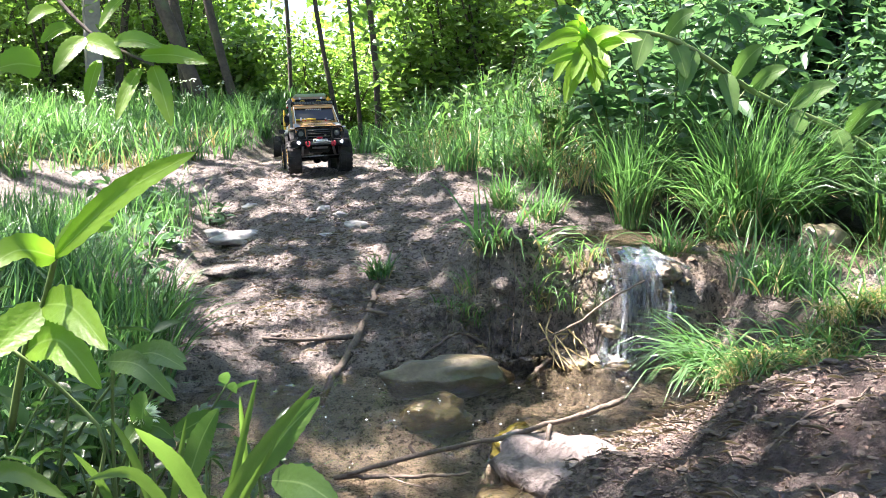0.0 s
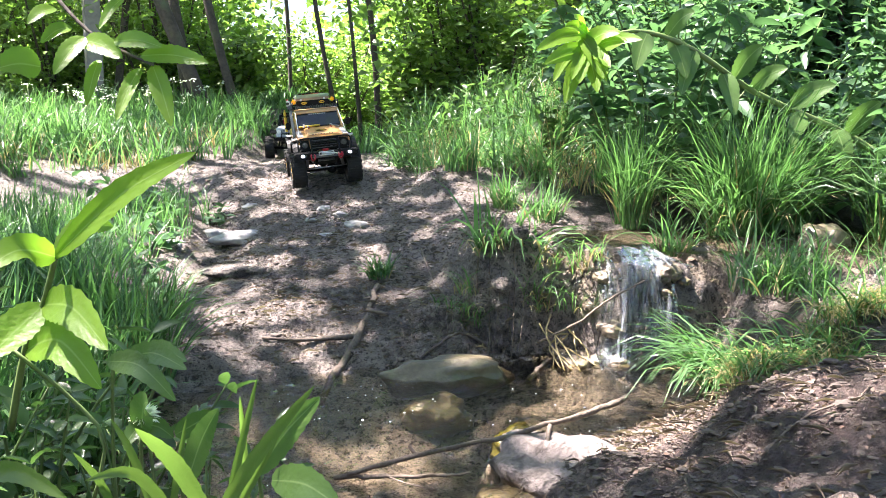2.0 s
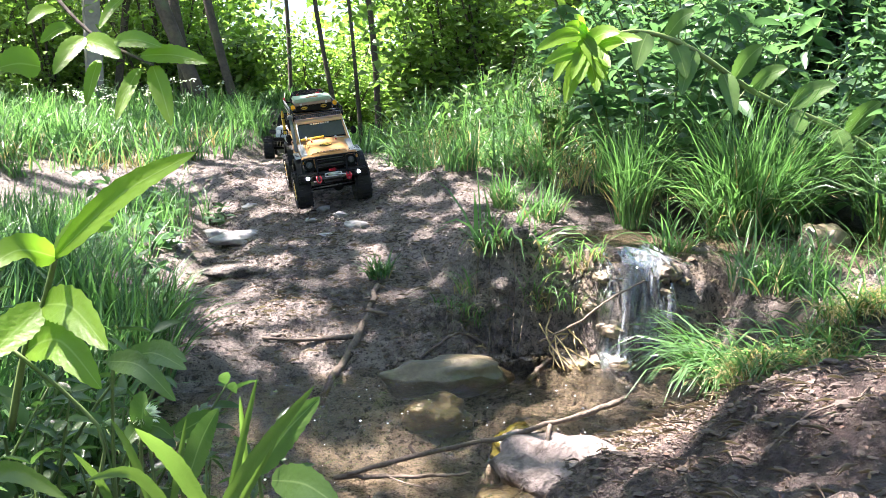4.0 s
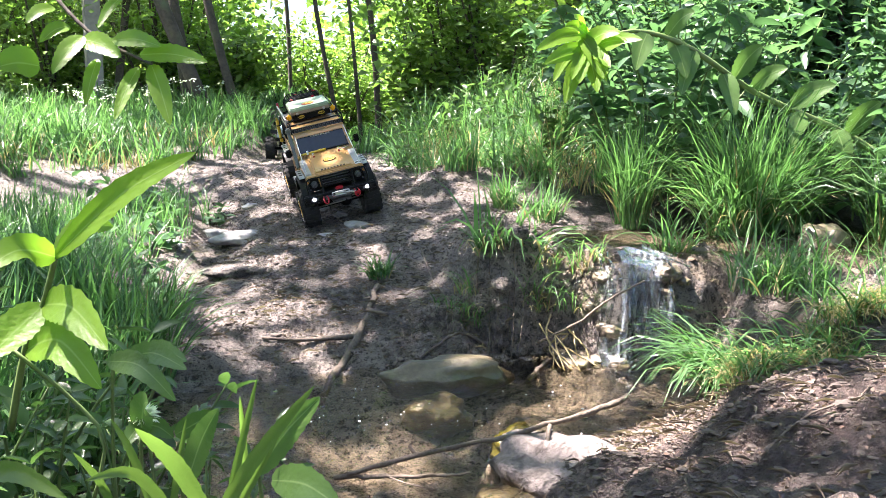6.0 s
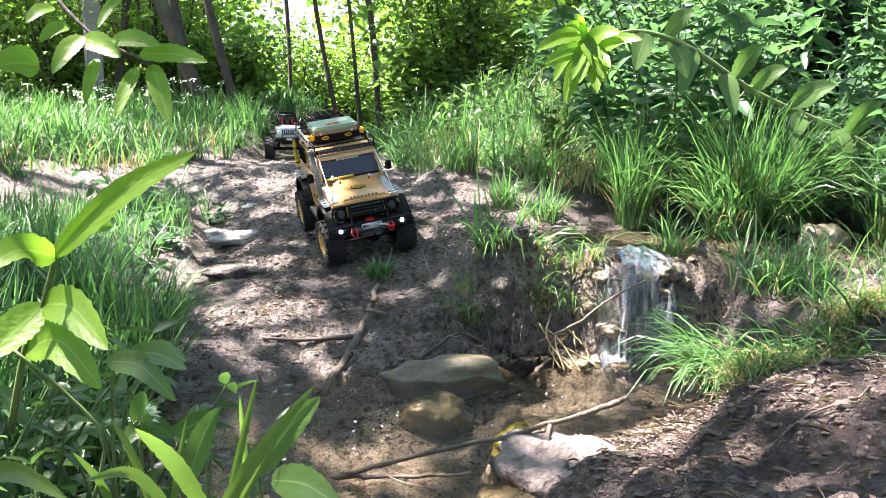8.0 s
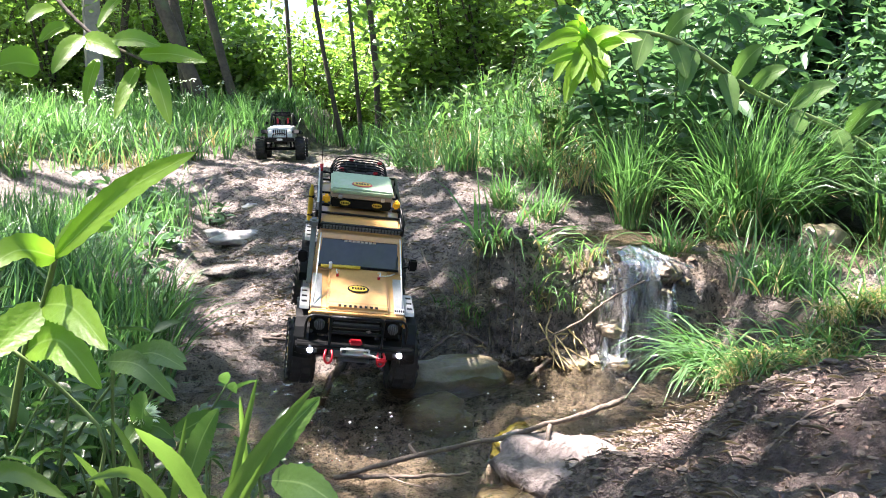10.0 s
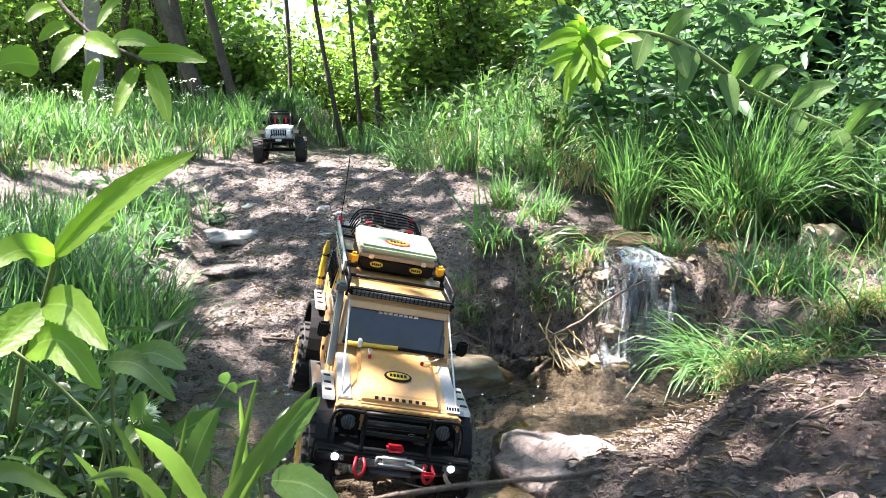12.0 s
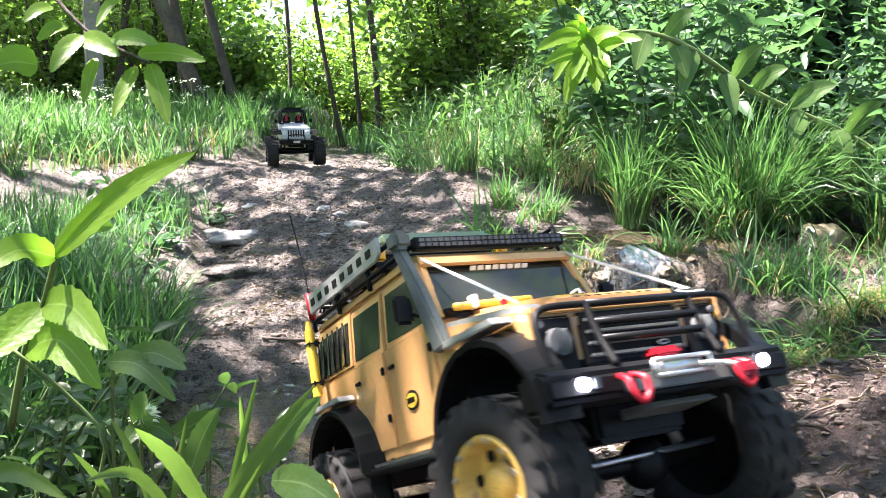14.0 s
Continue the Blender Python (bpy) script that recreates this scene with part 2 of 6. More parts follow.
GRASS = leafy("grass", (.016, .05, .016), (.125, .25, .09), rough=.34)
LEAF = leafy("leaf", (.018, .046, .012), (.09, .16, .05), rough=.3, scale=22)
LEAF_SHRUB = leafy("shrub_leaf", (.022, .056, .028), (.095, .18, .088), rough=.3)
LEAF_WOOD = leafy("wood_leaf", (.04, .09, .018), (.19, .30, .06), scale=.7, rough=.34)
def veined(name, dark, light, rib, through_light=.5, rough=.45):
    """A large leaf with a pale midrib, side veins and a quilted surface, laid out along its own length."""
    m = leafy(name, dark, light, rough, through_light, 26)
    n, l = m.node_tree.nodes, m.node_tree.links
    uv, cut = n.new("ShaderNodeUVMap"), n.new("ShaderNodeSeparateXYZ")
    l.new(uv.outputs[0], cut.inputs[0])

    def calc(op, a, b=None, c=None):
        k = n.new("ShaderNodeMath")
        k.operation = op
        for i, v in enumerate((a, b, c)):
            if v is None:
                continue
            if isinstance(v, (int, float)):
                k.inputs[i].default_value = v
            else:
                l.new(v, k.inputs[i])
        return k.outputs[0]

    across = calc("ABSOLUTE", calc("SUBTRACT", cut.outputs[0], .5))
    wave = calc("SINE", calc("MULTIPLY_ADD", across, -34.0, calc("MULTIPLY", cut.outputs[1], 62.0)))
    side = calc("SMOOTH_MIN", calc("MULTIPLY", calc("MAXIMUM", calc("SUBTRACT", wave, .82), 0.0), 5.0), 1.0, .1)
    mid = calc("MAXIMUM", calc("SUBTRACT", 1.0, calc("MULTIPLY", across, 22.0)), 0.0)
    both = calc("MAXIMUM", calc("MULTIPLY", side, .035), mid)
    p = n["Principled BSDF"]
    old = p.inputs["Base Color"].links[0].from_socket
    mix = n.new("ShaderNodeMix")
    mix.data_type = "RGBA"
    l.new(both, mix.inputs["Factor"])
    l.new(old, mix.inputs["A"])
    mix.inputs["B"].default_value = (*rib, 1)
    for k in list(old.links):
        if k.to_node != mix:
            l.new(mix.outputs["Result"], k.to_socket)
    bump = n.new("ShaderNodeBump")
    bump.inputs["Distance"].default_value = .00002
    l.new(wave, bump.inputs["Height"])
    l.new(p.inputs["Normal"].links[0].from_socket, bump.inputs["Normal"])
    l.new(bump.outputs[0], p.inputs["Normal"])
    return m


LEAF_YOUNG = veined("young_leaf", (.085, .18, .015), (.18, .31, .03), (.22, .34, .08), .6)
LEAF_BROAD = veined("broad_leaf", (.035, .085, .02), (.11, .19, .055), (.17, .25, .10), .45, .35)
BLADE = leafy("broad_blade", (.055, .11, .02), (.13, .20, .05), rough=.3, through_light=.4, scale=40)
LITTER = leafy("litter_straw", (.11, .085, .06), (.27, .22, .17), .8, .1)
STRAW = leafy("straw", (.20, .15, .07), (.38, .30, .16), through_light=.25)
BARK = material("bark", (.070, .055, .042), .9, vary=.5, scale=6, bump=.01, bump_scale=25, spots=((.10, .12, .07), 4, .58))
TWIG = material("twig_bark", (.12, .092, .07), .85, vary=.55, scale=24, bump=.006, bump_scale=90)
CLAY = soil()
STONE = material("stone", (.30, .285, .275), .75, vary=.3, scale=9, bump=.004, bump_scale=60, spots=((.22, .19, .15), 13, .56))
STONE_WET = material("wet_stone", (.105, .088, .055), .38, vary=.4, scale=10, bump=.004, bump_scale=60, spots=((.10, .10, .05), 16, .55))

# ---- land ----
TRACK_Y = (0.0, 0.4, 0.6, 0.85, 1.08, 1.25, 1.5, 1.7, 1.95, 2.4, 2.8, 3.2, 3.6, 4.2, 6, 12)
TRACK_Z = (.30, .285, .23, .105, .0, -.035, -.035, .035, .11, .2, .265, .34, .372, .37, .42, .55)


def profile(ys, zs, y):
    """Smooth height along the stream's cross line."""
    return sum(np.interp(y + d, ys, zs) for d in (-.06, -.03, 0, .03, .06)) / 5


def height(x, y, fine=True):
    x, y = np.asarray(x, float), np.asarray(y, float)
    wob = .05 * fbm(x * 2.3, y * 2.3, 3)
    track = profile(TRACK_Y, TRACK_Z, y + wob * .3)
    # the mound leans to one side at the top and to the other by the water
    track = track + np.clip(x + .33, -.5, .4) * (.14 * smooth(3.3, 2.95, y) * smooth(2.1, 2.5, y) - .15 * smooth(1.95, 1.7, y) * smooth(1.2, 1.4, y))
    # terrace with the stream's upper bed, ending in the fall
    rise = y - .25 * smooth(1.2, 2.2, x)
    terrace = profile((1.0, 2.1, 2.4, 3.0, 4.0, 6.0, 12), (.235, .235, .255, .40, .62, .85, 1.2), rise)
    terrace = terrace + .055 * smooth(.36, .12, x) * smooth(2.6, 2.2, y)
    bed = -.04
    lip = 1.97 + .02 * np.sin(x * 14) - .09 * smooth(.30, .38, x) * smooth(.66, .56, x) + wob * .6 + .045 * fbm(x * 7, y * 3, 61, 3)
    right = bed + (terrace - bed) * smooth(lip - .11, lip + .015, y) ** .8
    far_side = smooth(.56, .74, x + wob) * smooth(.9, 1.3, y)
    right = np.maximum(right, far_side * np.minimum(terrace, .215))
    slope = np.clip(.24 - .30 * (y - .6), bed, .27) + .13 * smooth(.28, .58, x + wob) * smooth(.7, 1.1, y) * smooth(1.62, 1.4, y)
    right = np.maximum(right, slope + wob * .25)
    soft = smooth(2.3, 3.0, y)
    k = smooth(-.02, .13, x - .06 * smooth(2.2, 1.75, y) + wob * .8) * (1 - soft) + soft * smooth(-.22, .75, x + wob)
    near = smooth(.95, 1.15, y)
    k = k * near + smooth(.02, .38, x + wob) * (1 - near)
    z = track * (1 - k) + right * k
    z = z + .05 * np.exp(-((x - .02) / .16) ** 2 - ((y - 2.95) / .3) ** 2)
    rough_face = smooth(-.12, .02, x) * smooth(1.05, .8, x) * smooth(1.72, 1.80, y) * smooth(2.12, 2.0, y)
    z = z + rough_face * (.034 * fbm(x * 11, y * 13, 71, 4) + .012 * fbm(x * 42, y * 42, 73, 2))
    # bank of grass beside the mound and the flat wet hollow behind it
    left = profile((0, .6, 1.2, 2.0, 2.6, 3.3, 4.2, 6, 12), (.3, .28, .16, .14, .2, .29, .42, .68, 1.0), y)
    left = left - .10 * smooth(1.0, .3, np.hypot((x + 1.9) / .9, (y - 3.3) / .6))
    e = smooth(-.62, -.86, x + wob + .30 * smooth(1.9, 1.5, y) * smooth(.6, 1.2, y) + .28 * smooth(2.8, 3.6, y))
    z = z * (1 - e) + left * e - .05 * e * (1 - e) * 4 * smooth(2.0, 2.3, y) * smooth(3.2, 2.8, y)
    # lumps, ruts and grit
    lumps = .013 * fbm(x * 3.5, y * 3.5, 11) + .0055 * fbm(x * 17, y * 17, 17, 4)
    if fine:
        crack = 1 - np.abs(fbm(x * 9 + y * 3, y * 15, 41, 3))
        lumps = lumps - .010 * np.clip(crack - .72, 0, 1) / .28
        lumps = lumps + (.006 * fbm(x * 38, y * 38, 23, 3) + .006 * np.maximum(0, grain(x * 24, y * 24, 29) - .25)) * (1 + .5 * smooth(1.4, 1.0, y))
    far = smooth(5, 14, np.hypot(x, y))
    return z + lumps * (1 - .4 * far) + far * .25 * fbm(x * .25, y * .25, 31)


def ground():
    def steps(lo, hi, fine_lo, fine_hi, d):
        mid = np.arange(fine_lo, fine_hi, d)
        grow = lambda span: np.cumsum(d * 1.16 ** np.arange(1, 200))
        g = grow(0)
        a = fine_lo - g[g < fine_lo - lo][::-1]
        b = mid[-1] + g[g < hi - mid[-1]]
        return np.concatenate([[lo], a, mid, b, [hi]])
    xs, ys = steps(-400, 400, -1.3, 1.15, .0085), steps(-300, 900, .3, 3.9, .0095)
    X, Y = np.meshgrid(xs, ys)
    Z = height(X, Y)
    v = np.stack([X, Y, Z], -1).reshape(-1, 3)
    w, h = len(xs), len(ys)
    i, j = np.meshgrid(np.arange(h - 1), np.arange(w - 1), indexing="ij")
    f = np.stack([i * w + j, i * w + j + 1, (i + 1) * w + j + 1, (i + 1) * w + j], -1).reshape(-1, 4)
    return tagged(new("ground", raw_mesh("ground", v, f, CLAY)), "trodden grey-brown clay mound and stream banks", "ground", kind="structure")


ground()
WATER_Z = 0.03


# ---- water ----
def water_surface(name, tint, rough=.04, ripple=.004, scale=26.0):
    m = bpy.data.materials.new(name)
    m.use_nodes = True
    nt = m.node_tree
    n, l = nt.nodes, nt.links
    o = n["Material Output"]
    clear, gloss, mix, fres = n.new("ShaderNodeBsdfTransparent"), n.new("ShaderNodeBsdfGlossy"), n.new("ShaderNodeMixShader"), n.new("ShaderNodeFresnel")
    clear.inputs[0].default_value = (*tint, 1)
    gloss.inputs["Roughness"].default_value = rough
    fres.inputs[0].default_value = 1.33
    b, t, co = n.new("ShaderNodeBump"), n.new("ShaderNodeTexNoise"), n.new("ShaderNodeTexCoord")
    t.inputs["Scale"].default_value, t.inputs["Detail"].default_value, t.inputs["Distortion"].default_value = scale, 4, 1.2
    b.inputs["Distance"].default_value = ripple
    l.new(co.outputs["Object"], t.inputs["Vector"])
    l.new(t.outputs[0], b.inputs["Height"])
    l.new(b.outputs[0], gloss.inputs["Normal"])
    l.new(b.outputs[0], fres.inputs["Normal"])
    l.new(fres.outputs[0], mix.inputs[0])
    l.new(clear.outputs[0], mix.inputs[1])
    l.new(gloss.outputs[0], mix.inputs[2])
    l.new(mix.outputs[0], o.inputs["Surface"])
    return m


WATER = water_surface("stream_water", (.87, .83, .72), .03, .012, 34.0)
FALL = water_surface("falling_water", (.80, .82, .82), .12, .012, 40)


def pool(name, x0, x1, y0, y1, z, label, drop=0.0):
    xs, ys = np.arange(x0, x1, .012), np.arange(y0, y1, .012)
    X, Y = np.meshgrid(xs, ys)
    push = np.exp(-np.hypot(X - .42, Y - 1.78) * 3.5)
    Z = z + .0042 * fbm(X * 18, Y * 34, 5, 3) + .006 * push * np.sin(np.hypot(X - .42, Y - 1.8) * 110) * .5 + drop * X
    w, h = len(xs), len(ys)
    i, j = np.meshgrid(np.arange(h - 1), np.arange(w - 1), indexing="ij")
    f = np.stack([i * w + j, i * w + j + 1, (i + 1) * w + j + 1, (i + 1) * w + j], -1).reshape(-1, 4)
    keep = (Z - height(X, Y, False)).ravel()[f].max(1) > -.004
    ob = new(name, raw_mesh(name, np.stack([X, Y, Z], -1).reshape(-1, 3), f[keep], WATER))
    return tagged(ob, label, "water", kind="structure")


pool("water", -.75, .74, 1.0, 2.0, WATER_Z, "shallow brown stream pool with small ripples")
pool("water", .26, 1.9, 1.93, 2.5, .252, "thin sheet of stream water over the ledge", .006)


def white_water():
    """Broken white streaks in clear falling water."""
    m = bpy.data.materials.new("white_water")
    m.use_nodes = True
    n, l = m.node_tree.nodes, m.node_tree.links
    o, co, mp, t, r = n["Material Output"], n.new("ShaderNodeTexCoord"), n.new("ShaderNodeMapping"), n.new("ShaderNodeTexNoise"), n.new("ShaderNodeMapRange")
    mp.inputs["Scale"].default_value = (170, 60, 9)
    l.new(co.outputs["Object"], mp.inputs["Vector"])
    l.new(mp.outputs[0], t.inputs["Vector"])
    t.inputs["Detail"].default_value, t.inputs["Scale"].default_value = 4, 1
    r.inputs["From Min"].default_value, r.inputs["From Max"].default_value, r.inputs["To Max"].default_value = .46, .76, .30
    l.new(t.outputs[0], r.inputs["Value"])
    clear, white, mix = n.new("ShaderNodeBsdfTransparent"), n["Principled BSDF"], n.new("ShaderNodeMixShader")
    white.inputs["Base Color"].default_value, white.inputs["Roughness"].default_value = (.62, .68, .72, 1), .15
    l.new(r.outputs[0], mix.inputs[0])
    l.new(clear.outputs[0], mix.inputs[1])
    l.new(white.outputs[0], mix.inputs[2])
    l.new(mix.outputs[0], o.inputs["Surface"])
    return m


FOAM = white_water()


strands = []


def waterfall():
    """Sheets and strands that run down the face of the ledge."""
    strands.clear()
    rng = np.random.default_rng(41)
    fall = tagged(new("waterfall"), "small waterfall running down a clay ledge in strands", "waterfall")

    def strand(x, width, lean, bulge, n=26):
        s = np.linspace(0, 1, n)
        cols = np.linspace(-.5, .5, 7)
        rows = []
        for t in s:
            z = .262 - .228 * t
            row = []
            for c in cols:
                px = x + lean * t + c * width * (.75 + .5 * t) + .006 * math.sin(9 * t + c * 5 + x * 40)
                probe = np.linspace(1.74, 2.1, 101)
                hs = height(np.full(101, px), probe, False)
                face = probe[int(np.argmax(hs > z - .012))]
                row.append((px, face - .008 - bulge * math.sin(min(1, t * 1.3) * 2.2) * (1 - c * c * 2), z))
            rows.append(row)
        v = np.array(rows).reshape(-1, 3)
        i, j = np.meshgrid(np.arange(n - 1), np.arange(6), indexing="ij")
        return v, np.stack([i * 7 + j, i * 7 + j + 1, (i + 1) * 7 + j + 1, (i + 1) * 7 + j], -1).reshape(-1, 4)

    raw_part("water_sheet", strand(.45, .125, -.02, .010), FALL, fall)
    raw_part("foam_sheet", strand(.45, .115, -.02, .016), FOAM, fall)
    for k in range(14):
        strands.append(raw_part("water_strand", strand(.365 + .165 * (k + .5) / 14 + rng.normal(0, .008), rng.uniform(.006, .018), rng.normal(-.015, .02), .012 + rng.uniform(0, .014)), FOAM if k % 2 else FALL, fall))
    return fall


waterfall()


def bubble(x, y, r):
    bm = bmesh.new()
    bmesh.ops.create_icosphere(bm, subdivisions=2, radius=r, matrix=Matrix.Diagonal((1, 1, .55, 1)))
    ob = part("bubble", bm, BUBBLE, None, soft=True)
    ob.location = (x, y, WATER_Z + .001)
    return tagged(ob, "tiny white foam bubble drifting on the pool", "bubble", "bubbles on the pool")


BUBBLE = material("bubble_film", (.75, .78, .8), .1, vary=.1, scale=200)
rng = np.random.default_rng(44)
bubbles = [bubble(x, y, r) for x, y, r in zip(rng.uniform(-.22, .3, 26), rng.uniform(1.36, 1.66, 26), rng.uniform(.0012, .0026, 26))]


# ---- stones ----
def stone(name, x, y, z, sx, sy, sz, seed, mat, label, turn=0.0, sink=.3, group=""):
    bm = bmesh.new()
    bmesh.ops.create_icosphere(bm, subdivisions=4, radius=1)
    off = Vector((seed * 3.1, seed * 1.7, seed * .9))
    for v in bm.verts:
        d = v.co.normalized()
        r = 1 + .30 * noise.noise(d * 1.4 + off) + .14 * noise.noise(d * 2.7 + off) + .06 * noise.noise(d * 7 + off) + .02 * noise.noise(d * 17 + off)
        flat = abs(d.z) ** 1.5
        v.co = Vector((d.x * sx, d.y * sy, d.z * sz * (1 - .12 * flat))) * r
    bmesh.ops.rotate(bm, verts=bm.verts, cent=(0, 0, 0), matrix=Matrix.Rotation(radians(turn), 3, "Z"))
    ob = part(name, bm, mat, None, soft=True)
    ob.location = (x, y, z + sz * (1 - 2 * sink) * .5)
    return tagged(ob, label, "clod" if name == "clay_clod" else "stone", group)


def on_land(x, y):
    return float(height(x, y))


STONE_FALL = material("fall_stone", (.13, .105, .075), .4, vary=.5, scale=16, bump=.006, bump_scale=70, spots=((.09, .085, .035), 22, .54))
STONE_PALE = material("pale_stone", (.20, .165, .148), .8, vary=.45, scale=12, bump=.022, bump_scale=42, spots=((.05, .038, .03), 22, .53))
for x, y, sx, sy, sz, turn, label in (
        (-.63, 2.74, .115, .042, .030, 12, "long flat grey stone set in the clay"),
        (-.775, 2.86, .05, .04, .028, 40, "rounded grey stone at the edge of the mound"),
        (-.69, 3.06, .036, .028, .020, 0, "small round grey stone half sunk in clay"),
        (-.405, 2.90, .026, .022, .018, 20, "small pale pebble on the clay track"),
        (-.275, 2.66, .046, .032, .020, -30, "flat pale stone on the clay track"),
        (-.335, 2.76, .024, .018, .012, 10, "small pale pebble on the clay track"),
        (-.43, 2.76, .020, .014, .010, 10, "small pale pebble on the clay track"),
        (-.36, 2.60, .026, .014, .008, 0, "thin flat stone on the clay track"),
        (-.56, 2.24, .075, .05, .020, 8, "flat stone coated with grey clay"),
        (-.84, 2.62, .04, .03, .022, 60, "rounded grey stone at the edge of the mound")):
    stone("stone", x, y, on_land(x, y), sx, sy, sz, x * 7 + y, CLAY if "coated" in label else STONE, label, turn, .86 if "coated" in label else .72, group="stones in the clay")
stone("boulder", .015, 1.735, .015, .135, .06, .05, 2.2, STONE_WET, "wet mossy brown boulder at the water's edge", 14, .35)
stone("boulder", -.015, 1.62, -.03, .07, .045, .045, 5.2, STONE_WET, "wet brown stone partly under water", 0, .3)
stone("boulder", .155, 1.50, -.062, .075, .055, .055, 7.7, material("algae_stone", (.13, .12, .025), .25, vary=.4, scale=14, bump=.003, spots=((.10, .07, .02), 18, .5)), "round stone with yellow algae under the water", 0, .3)
stone("boulder", .185, 1.215, .006, .125, .085, .072, 9.4, STONE_PALE, "pale sunlit boulder on the stream bank", -35, .32)
stone("boulder", .285, 1.30, .0, .075, .045, .034, 3.9, STONE_PALE, "low pale stone covered in dry mud", 10, .35)
stone("boulder", .10, 1.17, -.02, .05, .08, .04, 6.1, STONE_WET, "greenish stone slab at the stream bank", 35, .35)
stone("boulder", .955, 2.12, .235, .058, .05, .062, 8.3, STONE_WET, "round dark grey stone under the grass tussock", 0, .25)
stone("boulder", .42, 1.93, .07, .04, .03, .02, 12.3, STONE, "small pale stone on the waterfall's face", 0, .2)


rng = np.random.default_rng(33)
for k in range(44):
    x, t = rng.choice((rng.uniform(.26, .40), rng.uniform(.50, .64))), rng.random()
    y = 1.80 + .10 * t + .02 * rng.random()
    s = rng.uniform(.008, .030)
    stone("stone", x, y, max(.02, on_land(x, y) - .005), s * 1.2, s, s * .7, 20 + k, STONE_FALL, "small rough stone on the waterfall's face", rng.uniform(0, 180), .3, "stones of the waterfall")


for k in range(64):
    x = rng.uniform(-.04, .34)
    y = 1.84 + .13 * rng.random()
    s = rng.uniform(.007, .024)
    stone("clay_clod", x, y, max(.02, on_land(x, y) - .01), s * 1.3, s, s * .8, 60 + k, CLAY, "damp clod of clay in the cut bank", rng.uniform(0, 180), .4, "clods of the cut bank")


# ---- sticks and roots ----
def stick(name, knots, r0, r1, label, category="stick", mat=None, twigs=(), seed=1, group=""):
    p = curve_points(knots, 26)
    rng = np.random.default_rng(seed)
    p = p + rng.normal(0, r0 * .25, p.shape)
    ob = new(name, raw_mesh(name, *tube(p, np.linspace(r0, r1, 26), 8, seed, .3), mat or TWIG))
    for k in twigs:
        raw_part("twig", tube(curve_points(k, 9), np.linspace(r1 * .8, r1 * .3, 9), 6, seed + 3, .3), mat or TWIG, ob)
    return tagged(ob, label, category, group)


def lay(points, lift=.004):
    return [(x, y, on_land(x, y) + lift) for x, y in points]


stick("root", lay([(-.168, 2.12), (-.178, 2.0), (-.19, 1.87), (-.215, 1.78), (-.232, 1.70), (-.25, 1.62)], .005), .007, .009, "bare grey-brown root crossing the clay slope", "root",
      twigs=[lay([(-.19, 1.87), (-.26, 1.85), (-.33, 1.83), (-.40, 1.83)]), lay([(-.18, 1.98), (-.15, 1.96), (-.13, 1.965)])], seed=3)
stick("stick", lay([(-.06, 2.33), (-.03, 2.16), (.01, 2.02), (.05, 1.92)], .008), .0035, .002, "thin dry stick on the clay slope", seed=4)
stick("stick", lay([(.10, 1.90), (.04, 1.86), (-.02, 1.82), (-.09, 1.76)], .008), .004, .002, "thin dark twig by the boulder", seed=5)
stick("stick", lay([(.36, .93), (.43, .96), (.5, .965), (.56, .95)], .002), .0018, .001, "dry stick lying on the mud bank", seed=6)
stick("stick", lay([(.44, 1.10), (.52, 1.14), (.62, 1.17)], .003), .002, .0012, "pale dry stick lying on the mud bank", seed=7)
stick("stick", lay([(.18, 1.72), (.24, 1.86), (.27, 1.9)], .02), .006, .003, "weathered root stub below the waterfall", "root", seed=8)
stick("stick", [(.22, 1.86, .07), (.30, 1.86, .11), (.37, 1.84, .17), (.44, 1.82, .215)], .003, .002, "thin reddish twig leaning on the waterfall", seed=9)
rng = np.random.default_rng(35)
for k in range(9):
    a = .20 + .10 * rng.random()
    stick("root", [(a, 1.89, rng.uniform(.06, .13)), (a + rng.normal(0, .02), 1.85, rng.uniform(.05, .08)), (a + rng.normal(.02, .03), rng.uniform(1.77, 1.83), .025)], .0022, .0010, "bleached root fibre below the waterfall", "root", STRAW, seed=10 + k, group="roots below the waterfall")
stick("stick", [(-.16, 1.19, .034), (-.08, 1.18, .038), (.0, 1.19, .035), (.04, 1.2, .035)], .0035, .002, "thin twig floating in the shallows", seed=22, twigs=[[(-.08, 1.18, .038), (-.05, 1.15, .04), (-.01, 1.14, .036)]])
# the branch that the truck pushes along, built round its own middle
branch = stick("fallen_branch", [(-.22, -.10, -.012), (-.12, -.055, .0), (0, -.02, .012), (.10, .03, .022), (.17, .085, .02), (.24, .16, .022)], .0034, .0052, "knotty grey fallen branch lying across the stream", "branch",
               twigs=[[(.09, .02, .02), (.07, -.06, .0), (.03, -.12, -.03)], [(-.12, -.055, 0), (-.13, -.045, .01), (-.125, -.04, .016)]], seed=23)


